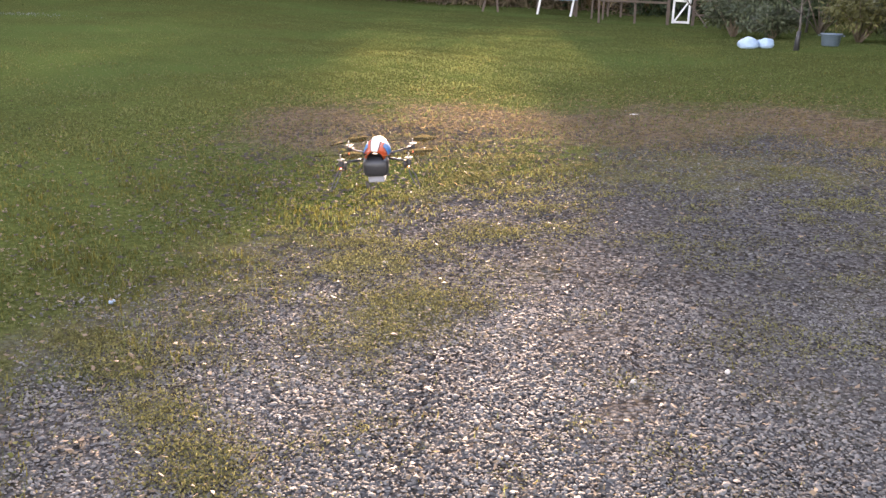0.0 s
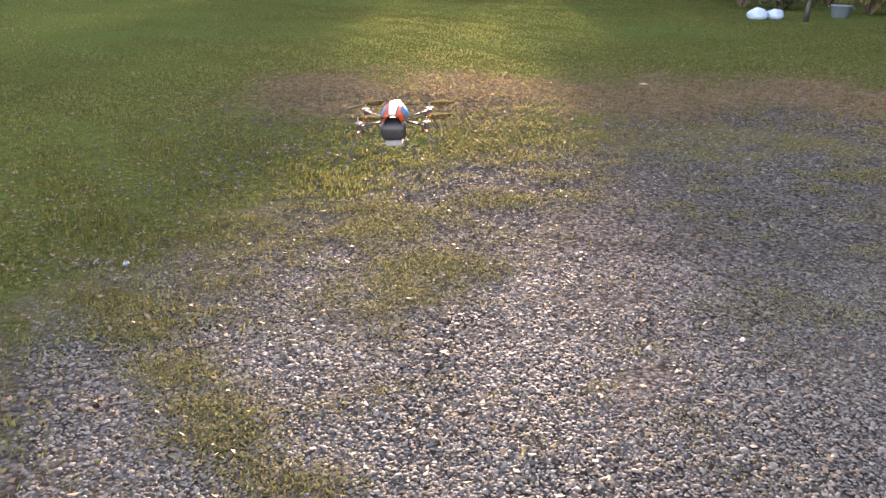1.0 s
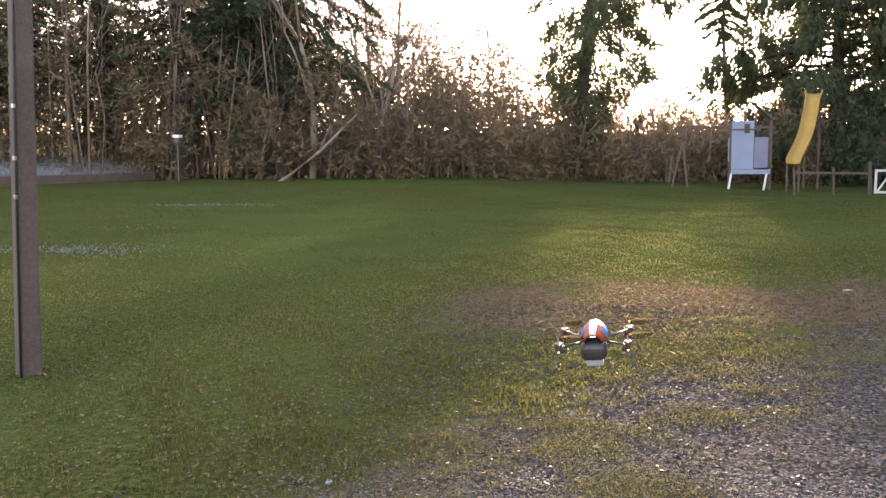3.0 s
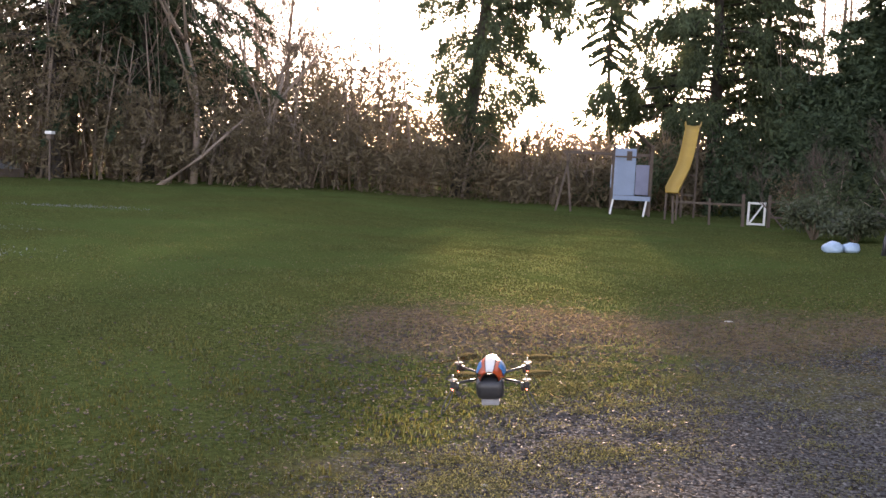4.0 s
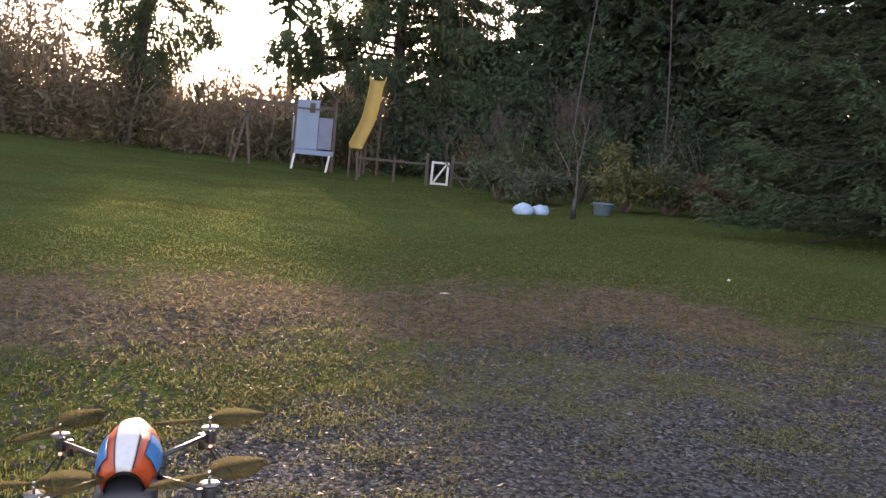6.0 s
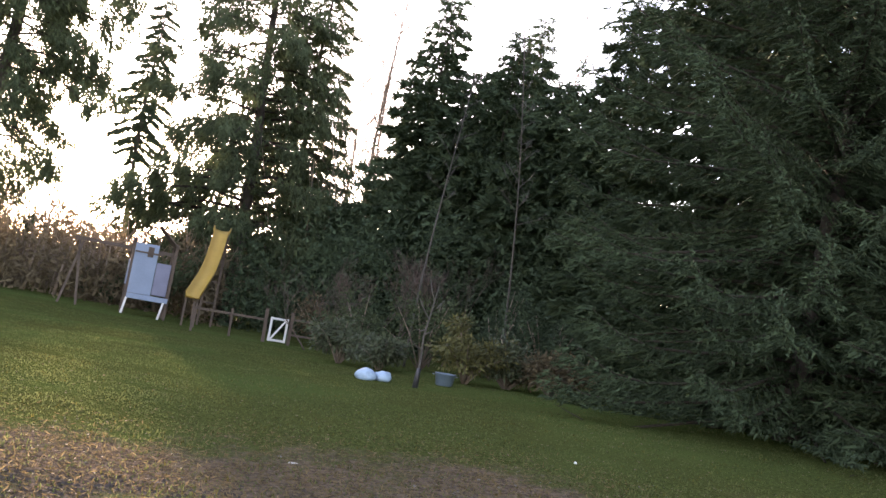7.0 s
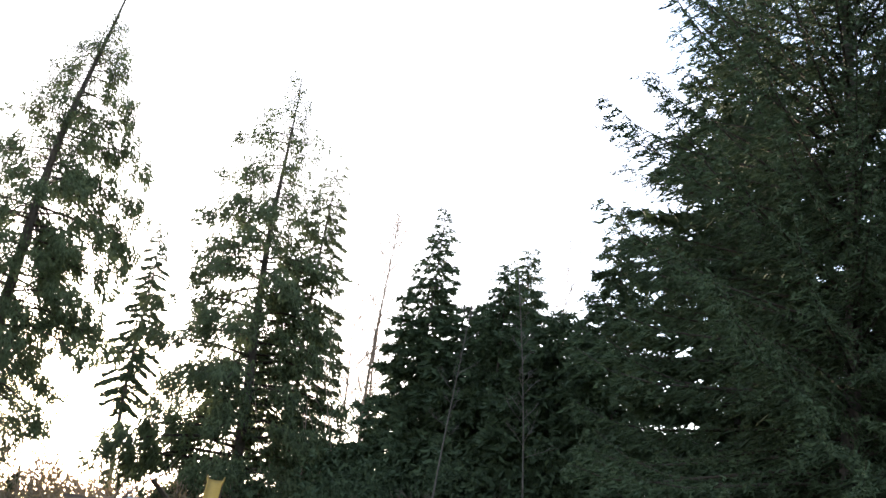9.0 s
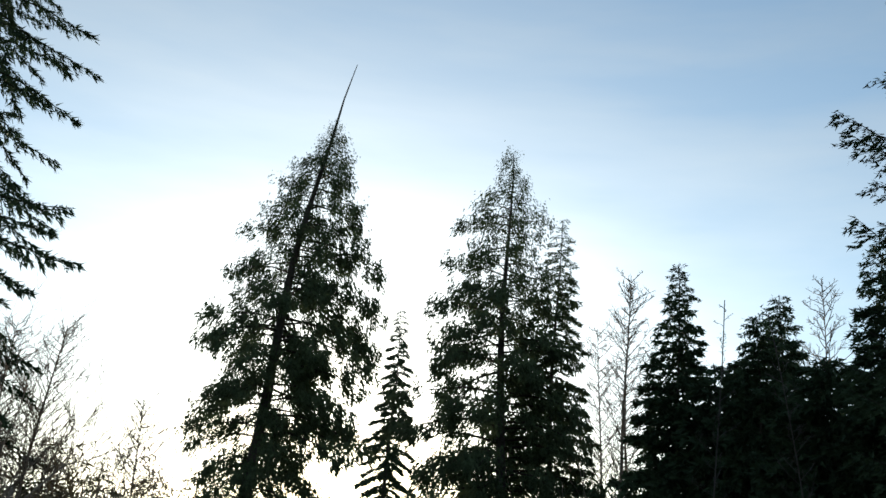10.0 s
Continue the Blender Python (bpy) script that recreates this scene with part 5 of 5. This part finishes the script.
def grass():
    rng = np.random.default_rng(18)
    n = 560000
    d = 0.3 + 46 * rng.random(n) ** 2.2
    az = np.radians(rng.normal(0, 1, n).clip(-2.2, 2.2) * 12 + rng.uniform(-40, 44, n))
    x, y = -d * np.sin(az), d * np.cos(az)
    turf = 1 - stony(x, y)
    keep = rng.random(n) < turf * 0.95 * (1 - 0.72 * earthy(x, y)) + 0.006
    x, y, d = x[keep], y[keep], d[keep]
    n = len(x)
    tuft = 0.55 + 0.5 * np.sin(x * 2.3 + 1) * np.sin(y * 2.9) + 0.35 * np.sin(x * 7 + y * 5) + 0.5 * np.sin(x * 19 + 3 * y) * np.sin(y * 17)
    h = np.clip(0.019 * (0.7 + 0.8 * rng.random(n)) * (0.6 + tuft), 0.008, 0.05) * np.interp(d, [0, 7, 14, 46], [1.0, 1.0, 0.75, 0.6])
    w = 0.003 * np.clip(d / 3.5, 1, 3.6)
    pos = np.stack([x, y, lie(x, y) - 0.004], 1)
    g = rng.uniform(0, 6.283, n)
    side = np.stack([np.cos(g), np.sin(g), 0 * g], 1) * w[:, None]
    bend = np.stack([-np.sin(g), np.cos(g), 0 * g], 1) * (h * rng.normal(0, 0.7, n))[:, None]
    V = np.stack([pos - side, pos + side, pos + bend + np.array([0, 0, 1]) * h[:, None]], 1)
    worn = rng.random(n) < np.clip(1.0 - np.hypot(x + 1, y - 4) / 7.0, 0.1, 0.6)
    for pick, leaf, lab in ((~worn, M_BLADE, "short damp green lawn grass"), (worn, M_OLIVE, "thin worn olive grass beside the drive")):
        m = int(pick.sum())
        tagged(new("grass", fast_mesh("grass", V[pick], np.arange(m * 3).reshape(-1, 3), leaf)), lab, "grass", kind="stuff")
    # flat weeds in the worn turf
    n = 34000
    d = 1.8 + 10 * rng.random(n) ** 1.4
    az = np.radians(rng.uniform(-20, 46, n))
    x, y = -d * np.sin(az), d * np.cos(az)
    patch = np.clip(0.35 + 0.6 * ripple(x, y, 0.9) + 0.3 * ripple(x, y, 2.3), 0, 1)
    keep = rng.random(n) < (1 - stony(x, y)) * patch
    x, y = x[keep], y[keep]
    n = len(x)
    size = rng.uniform(0.014, 0.036, n)
    pos = np.stack([x, y, lie(x, y) + 0.008 + 0.012 * rng.random(n)], 1)
    tagged(new("weeds", fast_mesh("weeds", *diamonds(rng, pos, rng.normal(0, 1, (n, 3)) * [1, 1, 0.35], size, size * 0.6, 0.5), M_WEED)), "small dark weed leaves in the worn turf", "weeds", kind="stuff")
    # moss and weeds on the gravel: tufts, and a thin scatter between them
    c = np.array(CLUMPS)
    tuft_weight = c[:, 2] ** 1.6 * np.where(np.arange(len(c)) < 93, 1.5, 1.0)
    who = rng.choice(len(c), 64000, p=tuft_weight / tuft_weight.sum())
    sp = rng.normal(0, 1.0, (64000, 2)) * (c[who, 2:3] * [1.6, 1.2] + 0.012)
    x, y = c[who, 0] + sp[:, 0], c[who, 1] + sp[:, 1]
    m = 110000
    d = 1.7 + 9 * rng.random(m) ** 1.3
    az = np.radians(rng.uniform(-48, 36, m))
    x2, y2 = -d * np.sin(az), d * np.cos(az)
    edge = stony(x2, y2)
    keep = rng.random(m) < 0.75 * mossy(x2, y2) * np.where(ripple(x2, y2, 7.0) + 0.6 * ripple(x2, y2, 17.0) > 0.1, 1.0, 0.1) * (edge > 0.2) + 0.6 * (edge > 0.05) * (edge < 0.6)
    x, y = np.concatenate([x, x2[keep]]), np.concatenate([y, y2[keep]])
    n = len(x)
    h = rng.uniform(0.006, 0.015, n) * np.clip(np.hypot(x, y) / 4, 0.9, 1.7)
    h[:len(who)] *= np.where(who < 93, 1.3, 1.05)
    pos = np.stack([x, y, lie(x, y) + 0.005 + 0.009 * rng.random(n)], 1)
    way = rng.normal(0, 1, (n, 3)) * [1, 1, 0.35] + [0, 0, 0.5]
    tagged(new("moss", fast_mesh("moss", *diamonds(rng, pos, way, h, h * 0.38), M_MOSS)), "yellow-green moss and weeds growing through the gravel", "moss", kind="stuff")
    # dead straw lying over the worn earth and thinly over the gravel
    n = 150000
    x, y = rng.uniform(-4.5, 6.0, n), rng.uniform(2.0, 13.0, n)
    wisps = np.clip(ripple(x, y, 2.1) + 0.5 * ripple(x, y, 5.3), 0, 1) * np.clip((2.6 - x) / 2.5, 0.08, 1)
    keep = rng.random(n) < np.clip(0.8 * earthy(x, y) + 0.38 * wisps * (stony(x, y) > 0.1), 0, 1)
    x, y = x[keep], y[keep]
    n = len(x)
    long = rng.uniform(0.018, 0.05, n) * np.clip(y / 6, 0.7, 1.3)
    pos = np.stack([x, y, lie(x, y) + 0.004 + 0.012 * rng.random(n)], 1)
    tagged(new("straw", fast_mesh("straw", *diamonds(rng, pos, rng.normal(0, 1, (n, 3)) * [1, 1, 0.3] + [0, 0, 0.15], long, long * 0.1 + 0.0015 * np.clip(y / 4, 1, 2.5), 0.6), M_STRAW)), "pale dead straw lying on worn earth and gravel", "straw", kind="stuff")
    # dark clods and rotted leaves in the moss
    n = 5200
    x, y = rng.normal(-0.9, 1.3, n), rng.uniform(2.4, 9.5, n)
    size = rng.uniform(0.006, 0.02, n) * np.clip(y / 5, 0.8, 1.4)
    base = np.array([(1, 0, 0), (0, 1, 0), (-1, 0, 0), (0, -1, 0), (0, 0, 1)], float)
    V = base[None] * (1 + rng.normal(0, 0.3, (n, 5, 1))) * size[:, None, None] * [1.0, 0.8, 0.7]
    V = V + np.stack([x, y, lie(x, y)], 1)[:, None]
    F = np.array([(0, 1, 4), (1, 2, 4), (2, 3, 4), (3, 0, 4)])[None] + np.arange(n)[:, None, None] * 5
    tagged(new("clods", fast_mesh("clods", V.reshape(-1, 3), F.reshape(-1, 3), M_CLOD)), "small dark clods and rotted leaves among the moss", "clods", kind="stuff")
    # dead leaves
    n = 17000
    d = 2.2 + 14 * rng.random(n) ** 1.3
    az = np.radians(rng.uniform(-45, 44, n))
    x, y = -d * np.sin(az), d * np.cos(az)
    keep = rng.random(n) < 0.25 + 0.75 * ((1 - stony(x, y)) * np.clip(1.3 - np.hypot(x + 3.5, y - 4.5) / 4, 0.12, 1) + 0.6 * earthy(x, y))
    x, y = x[keep], y[keep]
    heap = rng.normal(0, 1, (40, 2)) * [0.07, 0.06] + [-1.41, 2.76]
    x, y = np.concatenate([x, heap[:, 0]]), np.concatenate([y, heap[:, 1]])
    n = len(x)
    pos = np.stack([x, y, lie(x, y) + 0.012 + 0.01 * rng.random(n)], 1)
    size = rng.uniform(0.012, 0.04, n)
    tagged(new("dead_leaves", fast_mesh("dead_leaves", *diamonds(rng, pos, rng.normal(0, 1, (n, 3)) * [1, 1, 0.25], size, size * rng.uniform(0.2, 0.7, n), 0.4), M_LITTER)), "scattered brown dead leaves and straw on the ground", "leaves", kind="stuff")


grass()


def scraps():
    for nm, lab, x, y, size, turn, m in [("paper_scrap", "crumpled pale blue paper scrap on the grass", -1.93, 4.23, (0.022, 0.01, 0.014), 60, M_SACK), ("white_stick", "short white stick lying on the drive's edge", 1.25, 10.55, (0.05, 0.014, 0.012), 5, M_PALESTONE), ("flat_stone", "flat pale stone among the moss", -0.65, 5.0, (0.022, 0.012, 0.009), 10, M_PALESTONE), ("stone", "pale stone on the gravel", -0.75, 3.06, (0.015, 0.01, 0.007), 0, M_PALESTONE), ("stone", "pale stone on the gravel", 0.62, 3.5, (0.015, 0.011, 0.01), 30, M_PALESTONE), ("stone", "pale stone on the gravel", 1.02, 3.63, (0.018, 0.012, 0.01), 70, M_PALESTONE), ("golf_ball", "small white ball lying on the lawn", 4.5, 11.6, (0.018, 0.018, 0.018), 0, M_WHITE)]:
        t = thing(nm, planted(x, y, 0.003), lab, nm.replace("_", " "), turn=turn)
        smooth(part("body", ball(bmesh.new(), (0, 0, 0), size, x * 7, 0.09, 2), m, t))


scraps()


def fallen_twigs():
    """Thin dead twigs lying across the gravel."""
    rnd = random.Random(41)
    for x, y, turn, long in ((4.6, 9.5, -25, 0.7), (5.1, 9.0, -30, 0.9), (5.6, 8.75, -12, 0.6), (4.15, 9.1, 20, 0.4), (6.3, 9.4, -20, 0.8), (5.9, 8.2, 35, 0.5), (0.62, 3.72, 100, 0.1), (0.75, 2.66, 60, 0.07), (-1.2, 3.3, 50, 0.12)):
        t = thing("fallen_twig", (x, y, float(lie(x, y))), "thin dead brown twig lying on the gravel", "twig", "twigs on the drive", turn=turn)
        fat = 0.004 + 0.006 * long
        pts = [Vector((long * (k / 6 - 0.5), 0.04 * long * rnd.gauss(0, 1), fat * 1.1 + 0.008)) for k in range(7)]
        part("stem", fast_mesh("stem", *joined([tube(pts, [fat * (1 - 0.11 * k) for k in range(7)], 6)]), M_DARKTWIG), None, t)
        for k in (2, 4):
            side = rnd.choice((-1, 1))
            part("side_shoot", fast_mesh("side_shoot", *joined([tube([pts[k], pts[k] + Vector((0.12 * long, side * 0.1 * long, 0.01))], [fat * 0.5, fat * 0.2], 5)]), M_DARKTWIG), None, t)


fallen_twigs()


def frost():
    """Grass still white with frost where the shade has lain."""
    rng = np.random.default_rng(51)
    P = []
    for cx, cy, sx, sy, n in ((-10.5, 13.3, 0.7, 0.45, 600), (-14.0, 23.8, 1.0, 0.22, 380), (-11.5, 17.5, 0.6, 0.3, 40)):
        P.append(np.stack([rng.normal(cx, sx, n), rng.normal(cy, sy, n)], 1))
    P = np.concatenate(P)
    n = len(P)
    pos = np.stack([P[:, 0], P[:, 1], lie(P[:, 0], P[:, 1]) + 0.01], 1)
    way = rng.normal(0, 1, (n, 3)) * [1, 1, 0.3] + [0, 0, 0.8]
    size = rng.uniform(0.03, 0.07, n)
    tagged(new("frosted_grass", fast_mesh("frosted_grass", *diamonds(rng, pos, way, size, size * 0.3), M_FROST)), "patches of grass white with frost on the lawn", "grass", kind="stuff")


frost()
